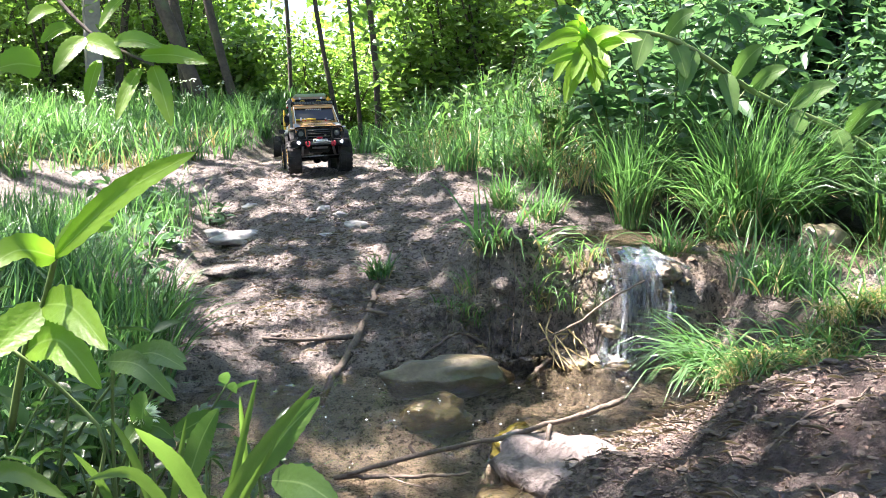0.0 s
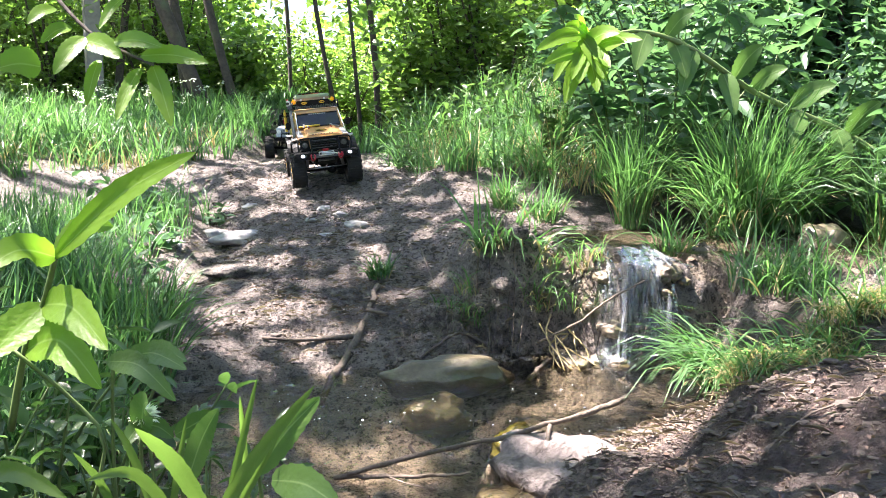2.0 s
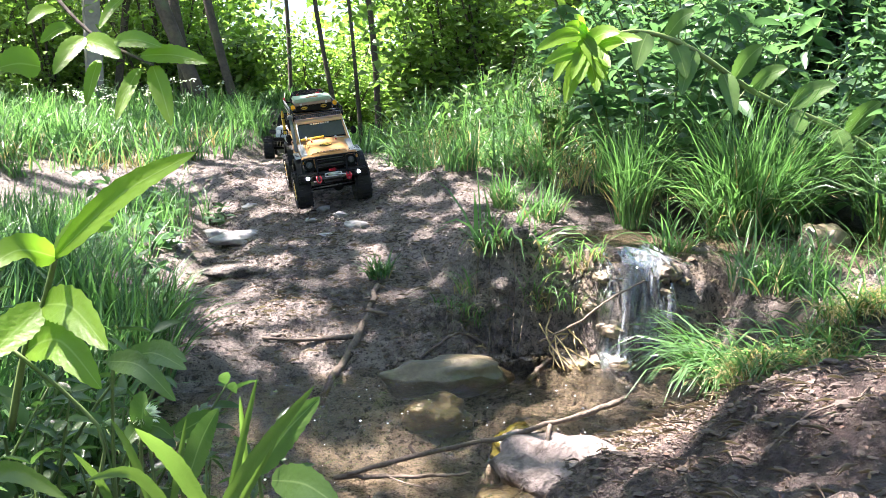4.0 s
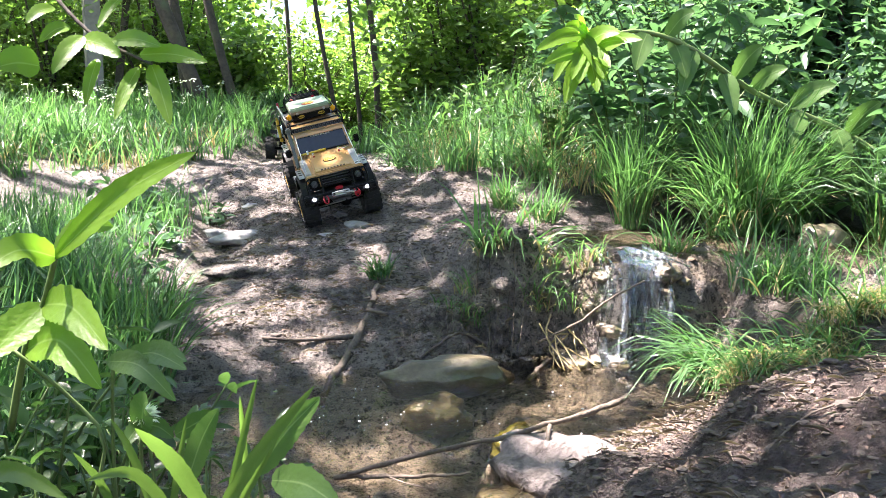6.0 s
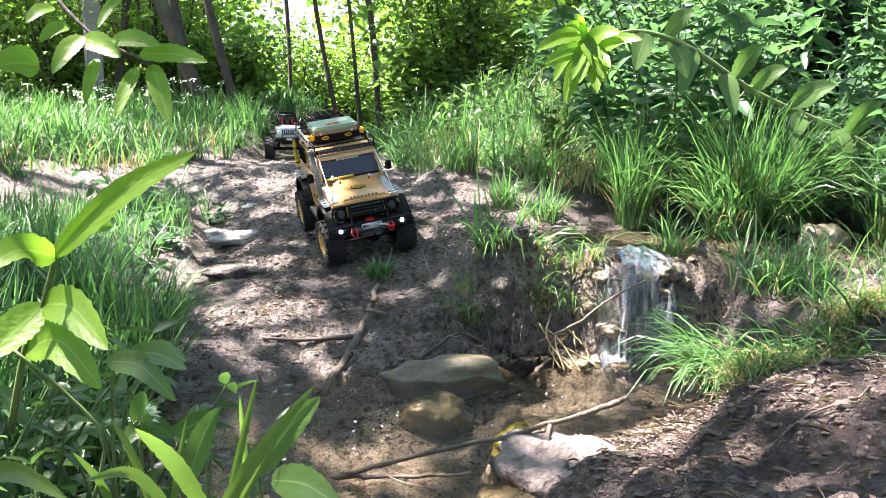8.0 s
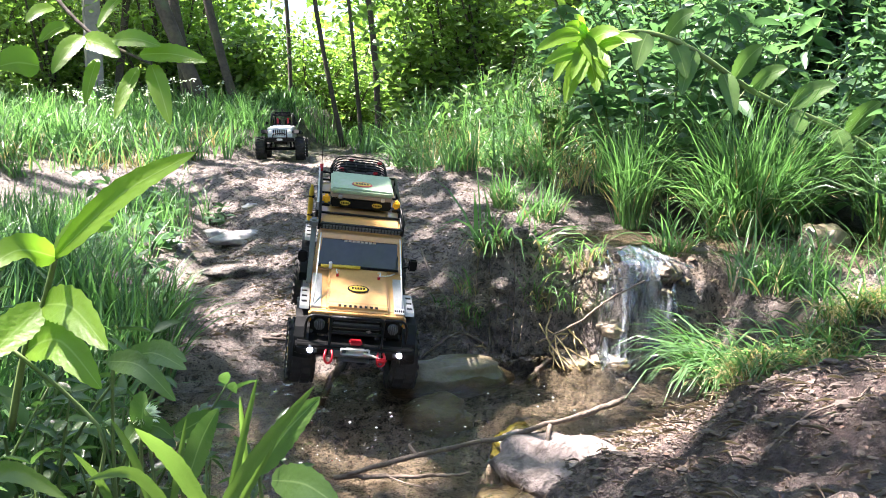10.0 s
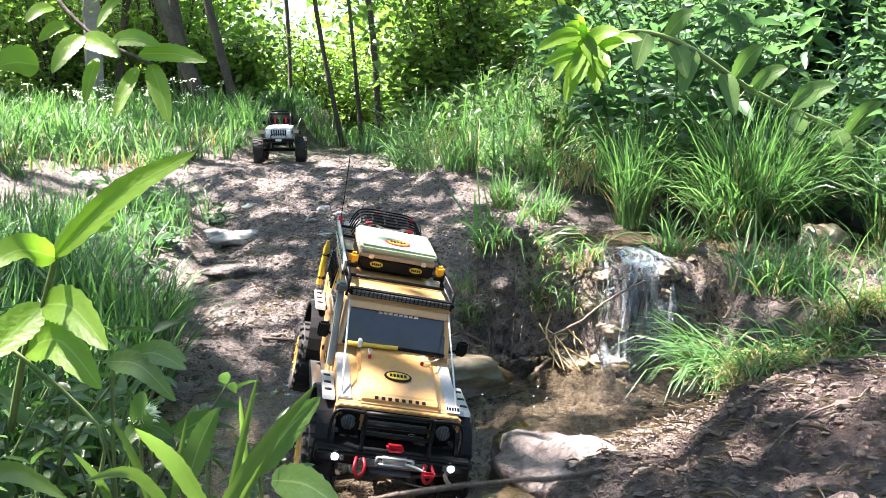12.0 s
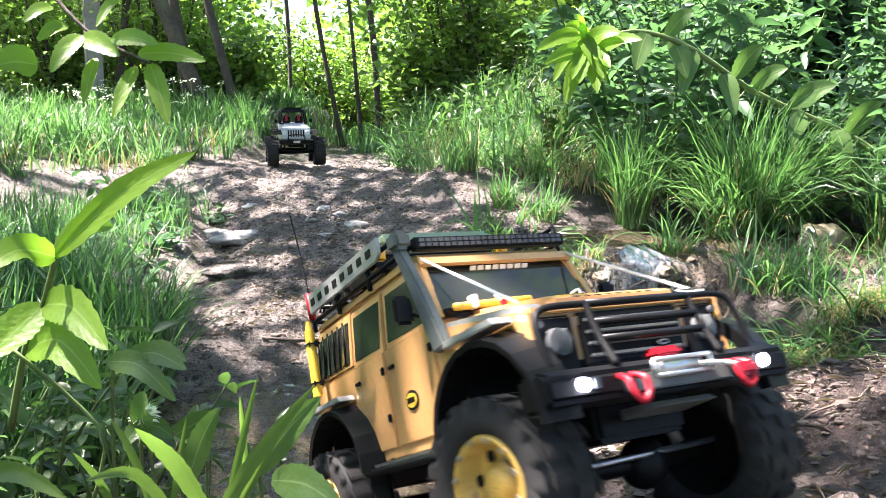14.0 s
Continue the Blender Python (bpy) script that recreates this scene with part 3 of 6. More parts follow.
# ---- loose litter ----
def clods():
    rng = np.random.default_rng(7)
    bm = bmesh.new()
    bmesh.ops.create_icosphere(bm, subdivisions=1, radius=1)
    pv = np.array([v.co[:] for v in bm.verts])
    pf = np.array([[v.index for v in f.verts] for f in bm.faces])
    bm.free()
    n = 15000
    x, y = rng.uniform(-.95, 1.0, n), rng.uniform(.55, 3.6, n) ** 1.0
    shore = (rng.random(n) < .18)
    x = np.where(shore, rng.normal(.42, .17, n), x)
    y = np.where(shore, rng.normal(1.12, .17, n), y)
    z = height(x, y)
    ok = (z > .03)
    x, y, z = x[ok], y[ok], z[ok]
    n = len(x)
    s = rng.gamma(1.3, .0011, n) + .0006
    shape = pv[None] * (1 + .16 * rng.normal(0, 1, (n, len(pv), 1))) * s[:, None, None] * np.array([1.5, 1.2, .65])
    v = shape + np.stack([x, y, z + s * .2], 1)[:, None]
    f = pf[None] + (np.arange(n) * len(pv))[:, None, None]
    tagged(new("clay_crumbs", raw_mesh("clay_crumbs", v.reshape(-1, 3), f.reshape(-1, 3), CRUMB, False)), "loose clay crumbs and grit on the ground", "clay crumbs", kind="stuff")


CRUMB = material("crumb", (.085, .066, .054), .85, vary=.5, scale=30)
DRY = leafy("dry_leaf", (.06, .035, .025), (.24, .16, .12), .7, .15)
clods()


def litter():
    rng = np.random.default_rng(8)
    spots = ((.38, 1.3, .11, .10, 900), (-.3, 1.95, .25, .15, 700), (-.45, 2.3, .25, .25, 700), (-.2, 2.7, .3, .25, 500), (-.6, 3.1, .3, .3, 400), (.35, .9, .25, .2, 160), (.1, 2.2, .15, .2, 300), (.25, 1.9, .12, .03, 200), (.2, 1.85, .10, .04, 120), (-.1, 1.85, .16, .08, 220), (-.3, 2.4, .3, .5, 420), (.55, 1.0, .22, .16, 650), (-.5, 4.0, .5, .5, 250), (-.75, 2.5, .1, .5, 150), (.25, 2.5, .2, .15, 160))
    sets, straws = [], []
    for x, y, sx, sy, n in spots:
        p = np.stack([rng.normal(x, sx, n), rng.normal(y, sy, n), np.zeros(n)], 1)
        p[:, 2] = height(p[:, 0], p[:, 1]) + .003
        p = p[p[:, 2] > .034]
        a = rng.uniform(0, 6.28, len(p))
        way = np.stack([np.cos(a), np.sin(a), rng.normal(0, .35, len(p))], 1)
        sets.append(leaf_set(rng, p, way, rng.uniform(.004, .012, len(p)), .5, LEAF_MID, 1.0))
        q = p[: len(p) * 2 // 3] + rng.normal(0, .02, (len(p) * 2 // 3, 3)) * (1, 1, 0)
        q[:, 2] = height(q[:, 0], q[:, 1]) + .004
        a = rng.uniform(0, 6.28, len(q))
        straws.append(leaf_set(rng, q, np.stack([np.cos(a), np.sin(a), rng.normal(0, .12, len(q))], 1), rng.uniform(.008, .045, len(q)), .035, LEAF_MID, .5))
    tagged(new("dead_leaves", raw_mesh("dead_leaves", *joined(sets), DRY)), "dry brown fallen leaves on the clay", "dead leaves", kind="stuff")
    tagged(new("dry_straw", raw_mesh("dry_straw", *joined(straws), LITTER)), "dry straw and fine twigs on the clay", "straw", kind="stuff")


litter()


# ---- grass ----
def sward(name, label, n, region, lo, hi, width, lean, seed, mat=None, tufts=0):
    """Grass over the part of a rectangle where the rule holds."""
    rng = np.random.default_rng(seed)
    x0, x1, y0, y1, rule = region
    x, y = rng.uniform(x0, x1, n), rng.uniform(y0, y1, n)
    if tufts:
        cx, cy = rng.uniform(x0, x1, tufts), rng.uniform(y0, y1, tufts)
        i = rng.integers(0, tufts, n)
        some = rng.random(n) < .7
        r = .022 + .006 * (y1 > 3)
        x, y = np.where(some, cx[i] + rng.normal(0, r, n), x), np.where(some, cy[i] + rng.normal(0, r, n), y)
    ok = rule(x, y)
    x, y = x[ok], y[ok]
    p = np.stack([x, y, height(x, y, False) - .006], 1)
    h = rng.uniform(lo, hi, len(x)) * (1 + .3 * grain(x * 2.5, y * 2.5, seed))
    v, f = blade_set(rng, p, h, width * rng.uniform(.6, 1.4, len(x)), rng.uniform(lean * .3, lean * 1.3, len(x)))
    return tagged(new(name, raw_mesh(name, v, f, mat or GRASS)), label, "grass", kind="stuff")


def right_slope(x, y):
    return (y > 3.12 - .38 * smooth(.05, .5, x) + .1 * grain(x * 5, y * 5, 2)) & (x > -.10 - .2 * smooth(3.2, 4, y)) & ~((x > .42) & (y < 2.66))


def left_side(x, y):
    edge = -.86 - .28 * smooth(2.9, 3.6, y) + .10 * smooth(3.7, 4.3, y) + .28 * smooth(1.95, 1.6, y)
    hollow = np.hypot((x + 1.85) / .85, (y - 3.35) / .42) < 1
    return (x < edge + .07 * grain(x * 6, y * 6, 9)) & ~hollow


sward("grass", "long green grass on the slope above the stream", 15000, (-.2, 2.4, 2.5, 4.4, right_slope), .07, .30, .0048, 1.55, 51, tufts=260)
sward("grass", "tall meadow grass under the trees", 9000, (-.2, 3.6, 4.0, 6.8, right_slope), .12, .42, .007, 1.0, 52, tufts=200)
sward("grass", "sunlit grass on the bank by the wooden post", 13000, (-3.8, -1.0, 3.7, 6.4, left_side), .06, .24, .007, 1.1, 53, tufts=220)
sward("grass", "grass and weeds at the mound's edge", 4200, (-1.5, -.7, 1.9, 3.6, left_side), .06, .17, .0045, .8, 54, tufts=90)
sward("grass", "dense grass on the near bank", 5200, (-1.15, -.44, .95, 1.95, left_side), .10, .36, .0062, .95, 55, tufts=60)
sward("grass", "grass on the far side of the fall", 1300, (.56, 1.5, 1.32, 2.0, lambda x, y: (x > .70 - .2 * smooth(1.6, 1.35, y)) & (y > 1.30 + .1 * x)), .06, .16, .004, 1.25, 56, tufts=30)
sward("grass", "dry grass stems among the green", 2200, (-.1, 2.2, 2.45, 4.4, right_slope), .08, .26, .0035, 1.2, 57, STRAW, tufts=80)
sward("grass", "bleached grass on the bank by the post", 1500, (-3.4, -1.1, 3.7, 4.7, left_side), .05, .14, .005, .9, 58, STRAW, tufts=60)
sward("grass", "short weeds beyond the crest", 5000, (-2.4, .2, 4.9, 7.5, lambda x, y: (np.abs(x + .95) > .42) | (y > 6.2)), .06, .2, .008, .8, 59)


def tussock(x, y, z, n, radius, lo, hi, lean, seed, label, width=.0042, dry=.12, mat=None, toward=None, least=.25):
    rng = np.random.default_rng(seed)
    ob = tagged(new("grass_tussock"), label, "grass", "grass tussocks")
    for mat, m, s in ((mat or GRASS, n, 0), (STRAW, int(n * dry), 1)):
        a, r = rng.uniform(0, 6.28, m), radius * np.sqrt(rng.random(m))
        p = np.stack([r * np.cos(a), r * np.sin(a), np.full(m, -.01)], 1)
        v, f = blade_set(rng, p, rng.uniform(lo, hi, m) * (1 - .35 * s), width * rng.uniform(.6, 1.4, m), rng.uniform(lean * least, lean * 1.25, m), toward=toward)
        tagged(raw_part("dry_foliage" if s else "foliage", (v, f), mat, ob), kind="stuff")
    ob.location = (x, y, z)
    return ob


for x, y, n, r, lo, hi, lean, seed, label in (
        (.555, 2.48, 300, .05, .18, .40, .8, 61, "tall upright grass tussock above the ledge"),
        (.82, 2.32, 760, .09, .22, .50, 1.4, 62, "large arching grass tussock beside the upper stream"),
        (.97, 2.42, 420, .08, .22, .45, 1.2, 64, "large grass tussock above the round stone"),
        (.19, 2.58, 120, .04, .08, .16, 1.0, 65, "low grass tuft on the clay edge"),
        (.30, 2.50, 110, .05, .08, .16, 1.1, 66, "low grass tuft on the clay edge"),
        (.06, 2.95, 160, .06, .08, .18, .9, 67, "low grass tuft on the clay edge"),
        (-.165, 2.19, 90, .03, .04, .09, 1.3, 68, "small flattened grass tuft on the mound"),
        (.56, 2.04, 60, .04, .1, .22, 1.2, 72, "thin grass beside the waterfall"),
        (.68, 1.78, 110, .07, .08, .18, 1.3, 73, "grass clump beside the waterfall"),
        (1.25, 2.25, 320, .1, .2, .4, .8, 74, "large grass tussock beside the upper stream"),
        (-.60, 1.62, 170, .07, .14, .30, 1.1, 75, "long arching grass on the near bank"),
        (-.66, 1.92, 120, .06, .08, .2, 1.1, 76, "grass tuft at the mound's edge")):
    tussock(x, y, on_land(x, y), n, r, lo, hi, lean, seed, label)


tussock(.11, 2.02, .235, 34, .05, .14, .28, 1.6, 81, "broad green blades hanging over the dark clay face", .0085, .1, toward=-1.7)
tussock(.20, 2.03, .24, 26, .05, .10, .24, 1.5, 82, "broad green blades hanging over the dark clay face", .007, .3, toward=-1.3)
tussock(.51, 1.45, on_land(.51, 1.45), 190, .06, .10, .26, 1.6, 83, "bright grass clump drooping over the stream's edge", .005, .1, toward=3.5, least=.7)
tussock(.60, 1.50, on_land(.60, 1.50), 190, .07, .10, .26, 1.55, 84, "bright grass clump drooping over the stream's edge", .005, .2, toward=3.3, least=.7)
tussock(.63, 1.38, on_land(.63, 1.38), 60, .06, .12, .26, 1.6, 85, "brown dry grass hanging over the bank's edge", .004, 2.5, toward=4.2, least=.7)


rng = np.random.default_rng(88)
for k in range(12):
    x = rng.uniform(-.02, .36)
    y = 1.93 + .06 * rng.random()
    tussock(x, y, on_land(x, y), 16, .035, .05, .15, 1.5, 820 + k, "thin drooping grass on the cut clay bank", .0028, .8, toward=-1.6, least=.6)
for k in range(9):
    x = .46 + .045 * k + rng.normal(0, .015)
    y = 1.30 + .03 * k + rng.normal(0, .02)
    tussock(x, y, on_land(x, y) + .004, 46, .04, .07, .17, 1.6, 840 + k, "matted dry grass and roots at the bank's edge", .0026, 1.6, toward=-2.0, least=.7)
for k in range(14):
    x = rng.uniform(-.05, .36)
    y = 1.96 + .03 * rng.random()
    dx = rng.normal(0, .03)
    stick("root", [(x, y, on_land(x, y) + .006), (x + dx * .4, y - .06, on_land(x + dx * .4, y - .06) + .012), (x + dx, y - .12, max(.03, on_land(x + dx, y - .12) + .008))], .0016, .0007, "thin root fibre on the cut clay bank", "root", seed=860 + k, group="roots of the cut bank")
for k in range(16):
    x, y, a = rng.uniform(.36, .85), rng.uniform(.85, 1.3), rng.uniform(0, 3.1)
    h = rng.uniform(.02, .05)
    stick("stick", lay([(x - h * math.cos(a), y - h * math.sin(a)), (x, y + .004), (x + h * math.cos(a), y + h * math.sin(a))], .003), .0016, .0009, "short dry twig on the mud bank", seed=880 + k, group="twigs on the mud bank")


# ---- leafy plants ----
def plant(name, label, category, x, y, z, tall, stems, leaf, seed, mat, lean=.25, ratio=.45, gap=.05, spread=.04, whorl=2, shape=None, group=""):
    """Upright stems with pairs of leaves."""
    rng = np.random.default_rng(seed)
    ob = tagged(new(name), label, category, group)
    ob.location = (x, y, z)
    tubes, sets = [], []
    for s in range(stems):
        a, r = rng.uniform(0, 6.28), spread * math.sqrt(rng.random())
        h = tall * rng.uniform(.6, 1.1)
        out = lean * rng.uniform(.3, 1.3)
        base = np.array([r * math.cos(a), r * math.sin(a), -.01])
        tip = base + h * np.array([math.cos(a) * out, math.sin(a) * out, 1 - out * .3])
        p = curve_points([base, base + (tip - base) * .5 + np.array([0, 0, h * .06]), tip], 8)
        tubes.append(tube(p, np.linspace(.0026, .0010, 8) * (tall / .5 + .5), 5))
        m = max(3, int(h / gap))
        t = np.linspace(.18, 1, m)
        for k, u in enumerate(t):
            at = base + (tip - base) * u + np.array([0, 0, h * .24 * u * (1 - u)])
            for w in range(whorl):
                b = k * 1.57 + w * 2 * math.pi / whorl + rng.normal(0, .3)
                way = np.array([math.cos(b), math.sin(b), rng.normal(-.12 + .5 * (u > .9), .45)])
                sets.append((at, way, leaf * (1.1 - .45 * u) * rng.uniform(.75, 1.2)))
    for vf in tubes:
        raw_part("stem", vf, STEM, ob)
    at, way, ln = (np.array([s[i] for s in sets]) for i in range(3))
    tagged(raw_part("foliage", leaf_set(rng, at, way, ln, ratio, shape or LEAF_FINE), mat, ob), kind="stuff")
    return ob


STEM = material("stem", (.10, .15, .04), .6, vary=.3, scale=30)
rng = np.random.default_rng(90)
# undergrowth on the slope above the stream
for k in range(64):
    y = rng.uniform(2.7, 4.7)
    x = rng.uniform(.55 + .12 * (y - 2.7), 1.05 + .52 * (y - 2.0))
    plant("wild_plant", "tall leafy green weed on the slope", "plant", x, y, on_land(x, y), rng.uniform(.3, .7) * (.8 + .1 * y), int(rng.integers(4, 8)), rng.uniform(.065, .125), 100 + k, LEAF_SHRUB, .65, .42, .045, .09, 3, group="weeds on the slope")
for k in range(30):
    x, y = rng.uniform(-.15, .8), rng.uniform(3.1, 5.4)
    plant("wild_plant", "low leafy weed among the long grass", "plant", x, y, on_land(x, y), rng.uniform(.2, .4), 5, rng.uniform(.04, .07), 160 + k, LEAF, .4, .5, .05, .08, group="weeds on the slope")
for k, (x, y, h) in enumerate(((1.28, 2.2, .34), (1.34, 2.05, .30), (1.16, 2.4, .5), (1.3, 2.5, .6), (.92, 2.62, .5))):
    plant("wild_plant", "tall leafy weed hanging over the upper stream", "plant", x, y, on_land(x, y), h, 6, .085, 180 + k, LEAF_SHRUB, .8, .5, .045, .07, 3, group="weeds on the slope")
# weeds by the mound
for k, (x, y, h, l) in enumerate(((-.86, 2.55, .10, .07), (-.93, 2.75, .12, .06), (-.88, 2.35, .09, .06), (-.98, 2.95, .14, .06), (-1.05, 2.5, .16, .06), (-.82, 2.98, .07, .05), (-.80, 2.2, .10, .06), (-1.15, 3.1, .18, .06))):
    plant("wild_plant", "broad-leaved weed at the mound's edge", "plant", x, y, on_land(x, y), h, 4, l, 190 + k, LEAF_SHRUB, .7, .62, .035, .03, group="weeds by the mound")
# near bank
for k, (x, y, h, l) in enumerate(((-.44, .80, .26, .07), (-.52, .92, .30, .075), (-.36, .82, .20, .06), (-.29, .86, .18, .06), (-.40, .98, .22, .06), (-.24, .80, .12, .05), (-.47, .70, .14, .06), (-.33, .70, .08, .05), (-.58, 1.05, .3, .07), (-.30, 1.0, .14, .05), (-.40, .62, .16, .05), (-.31, .60, .10, .045), (-.48, .84, .2, .05), (-.38, .74, .2, .05), (-.27, .72, .12, .045), (-.54, .8, .3, .06), (-.43, .92, .16, .05), (-.22, .9, .1, .04))):
    plant("wild_plant", "leafy green nettle on the near bank", "plant", x, y, on_land(x, y), h, 4, l * .72, 210 + k, LEAF, .5, .42, .032, .06, group="plants on the near bank")


def bent_leaf(name, base, tip, width, sag, mat, parent=None, label="", roll=0.0, n=26, fold=.25):
    """One large leaf from base to tip, folded along its rib."""
    a, b = np.array(base, float), np.array(tip, float)
    mid = (a + b) / 2 + np.array([0, 0, sag])
    p = curve_points([a, mid, b], n)
    t = unit(np.gradient(p, axis=0))
    side = unit(np.cross(t, np.array([math.sin(roll), -math.cos(roll), .35])))
    up = np.cross(side, t)
    s = np.linspace(0, 1, n)
    w = width * .5 * np.sin(math.pi * np.clip(s, .02, .995) ** .8) ** .8
    wave = 1 + .07 * np.sin(s * 62)
    rows = np.stack([p - side * (w * wave)[:, None] + up * (w * fold)[:, None], p - side * (w * .5)[:, None] + up * (w * fold * .6)[:, None], p,
                     p + side * (w * .5)[:, None] + up * (w * fold * .6)[:, None], p + side * (w * wave)[:, None] + up * (w * fold)[:, None]], 1)
    v = rows.reshape(-1, 3)
    i, j = np.meshgrid(np.arange(n - 1), np.arange(4), indexing="ij")
    f = np.stack([i * 5 + j, i * 5 + j + 1, (i + 1) * 5 + j + 1, (i + 1) * 5 + j], -1).reshape(-1, 4)
    ob = raw_part(name, (v, f), mat, parent, label)
    grid = np.stack([np.broadcast_to(np.linspace(0, 1, 5), (n, 5)), np.broadcast_to(s[:, None], (n, 5))], -1).reshape(-1, 2)
    ob.data.uv_layers.new(name="along").data.foreach_set("uv", grid[f.ravel()].astype(np.float32).ravel())
    return ob


# ---- near leaves ----
twig = tagged(new("overhanging_twig", raw_mesh("overhanging_twig", *tube(curve_points([(-0.464, 0.950, 0.751), (-0.409, 0.920, 0.681), (-0.362, 0.900, 0.637), (-0.321, 0.880, 0.617), (-0.288, 0.860, 0.604)], 16), np.linspace(.0028, .0012, 16), 6), BARK)), "dark twig with young green leaves hanging into view", "twig")
for base, tip, width in (
        ((-0.419, 0.900, 0.605), (-0.450, 0.870, 0.601), 0.036),
        ((-0.409, 0.920, 0.667), (-0.425, 0.890, 0.647), 0.017),
        ((-0.394, 0.920, 0.648), (-0.412, 0.890, 0.628), 0.018),
        ((-0.371, 0.900, 0.635), (-0.392, 0.870, 0.595), 0.022),
        ((-0.372, 0.900, 0.632), (-0.322, 0.870, 0.611), 0.023),
        ((-0.333, 0.880, 0.629), (-0.275, 0.850, 0.620), 0.019),
        ((-0.303, 0.870, 0.614), (-0.227, 0.840, 0.604), 0.020),
        ((-0.358, 0.900, 0.612), (-0.361, 0.870, 0.564), 0.015),
        ((-0.309, 0.880, 0.602), (-0.324, 0.850, 0.549), 0.016),
        ((-0.292, 0.870, 0.604), (-0.266, 0.840, 0.544), 0.021),
        ((-0.329, 0.900, 0.675), (-0.344, 0.870, 0.640), 0.012)):
    bent_leaf("leaf", base, tip, width, .004, LEAF_YOUNG, twig)
stem = tagged(new("leafy_stem", raw_mesh("leafy_stem", *tube(curve_points([(-0.329, 0.620, 0.314), (-0.304, 0.600, 0.381), (-0.279, 0.580, 0.419), (-0.259, 0.560, 0.456)], 12), np.linspace(.0032, .002, 12), 6), STEM)), "tall stem with one large sunlit leaf on the near bank", "plant")
for base, tip, width, sag in (
        ((-0.259, 0.560, 0.456), (-0.145, 0.500, 0.527), 0.019, 0.008),
        ((-0.259, 0.560, 0.456), (-0.279, 0.500, 0.453), 0.022, 0.010),
        ((-0.279, 0.580, 0.419), (-0.203, 0.500, 0.408), 0.026, 0.012),
        ((-0.279, 0.580, 0.419), (-0.307, 0.550, 0.387), 0.027, 0.000),
        ((-0.304, 0.600, 0.381), (-0.225, 0.540, 0.371), 0.029, 0.020),
        ((-0.259, 0.560, 0.456), (-0.235, 0.600, 0.472), 0.017, 0.010)):
    bent_leaf("leaf", base, tip, width, sag, LEAF_YOUNG, stem)
blades = tagged(new("broad_grass"), "broad lime-green grass blades close by on the bank", "grass")
for base, tip, width, sag in (
        ((-0.150, 0.500, 0.284), (-0.069, 0.440, 0.404), 0.012, 0.006),
        ((-0.143, 0.500, 0.296), (-0.174, 0.460, 0.373), 0.015, 0.010),
        ((-0.137, 0.500, 0.296), (-0.113, 0.500, 0.391), 0.007, 0.000),
        ((-0.160, 0.500, 0.292), (-0.204, 0.460, 0.342), 0.010, 0.020),
        ((-0.137, 0.520, 0.290), (-0.099, 0.500, 0.358), 0.007, 0.000),
        ((-0.188, 0.550, 0.267), (-0.173, 0.550, 0.348), 0.007, 0.000),
        ((-0.133, 0.550, 0.275), (-0.129, 0.520, 0.373), 0.006, 0.010),
        ((-0.178, 0.500, 0.296), (-0.204, 0.500, 0.365), 0.007, 0.010),
        ((-0.196, 0.500, 0.284), (-0.219, 0.480, 0.351), 0.007, 0.010),
        ((-0.260, 0.440, 0.351), (-0.196, 0.420, 0.349), 0.015, 0.010)):
    bent_leaf("blade", base, tip, width * .75, sag, BLADE, blades, fold=.35)
dock = tagged(new("dock_plant"), "broad toothed leaves of a bank plant", "plant")
for base, tip, width, sag in (
        ((-0.106, 0.500, 0.325), (-0.058, 0.460, 0.325), 0.022, 0.006),
        ((-0.127, 0.550, 0.308), (-0.078, 0.520, 0.372), 0.019, 0.004),
        ((-0.191, 0.600, 0.278), (-0.154, 0.560, 0.351), 0.018, 0.006),
        ((-0.223, 0.600, 0.317), (-0.202, 0.560, 0.355), 0.020, 0.010),
        ((-0.260, 0.660, 0.352), (-0.187, 0.600, 0.367), 0.018, 0.012),
        ((-0.269, 0.660, 0.356), (-0.196, 0.600, 0.343), 0.019, 0.012),
        ((-0.261, 0.700, 0.345), (-0.199, 0.640, 0.362), 0.017, 0.010),
        ((-0.204, 0.620, 0.310), (-0.166, 0.600, 0.335), 0.017, 0.000)):
    bent_leaf("leaf", base, tip, width, sag, LEAF_BROAD, dock, fold=.15)
for k in (((-0.124, 0.560, 0.254), (-0.127, 0.560, 0.295), (-0.127, 0.550, 0.324)), ((-0.199, 0.620, 0.223), (-0.197, 0.610, 0.264), (-0.194, 0.600, 0.291)), ((-0.232, 0.620, 0.223), (-0.228, 0.610, 0.273), (-0.223, 0.600, 0.317)), ((-0.277, 0.680, 0.223), (-0.272, 0.670, 0.296), (-0.265, 0.660, 0.354)), ((-0.263, 0.600, 0.260), (-0.250, 0.600, 0.313), (-0.275, 0.600, 0.347), (-0.303, 0.580, 0.387))):
    raw_part("stem", tube(curve_points(k, 8), .0016, 5), STEM, dock)
arch = tagged(new("arching_branch", raw_mesh("arching_branch", *tube(curve_points([(1.426, 2.500, 0.375), (1.135, 2.400, 0.525), (0.839, 2.300, 0.637), (0.625, 2.200, 0.746), (0.483, 2.150, 0.782), (0.377, 2.100, 0.757)], 18), np.linspace(.011, .004, 18), 7, 3, .2), STEM)), "arching green branch with a drooping cluster of pale leaves", "branch")
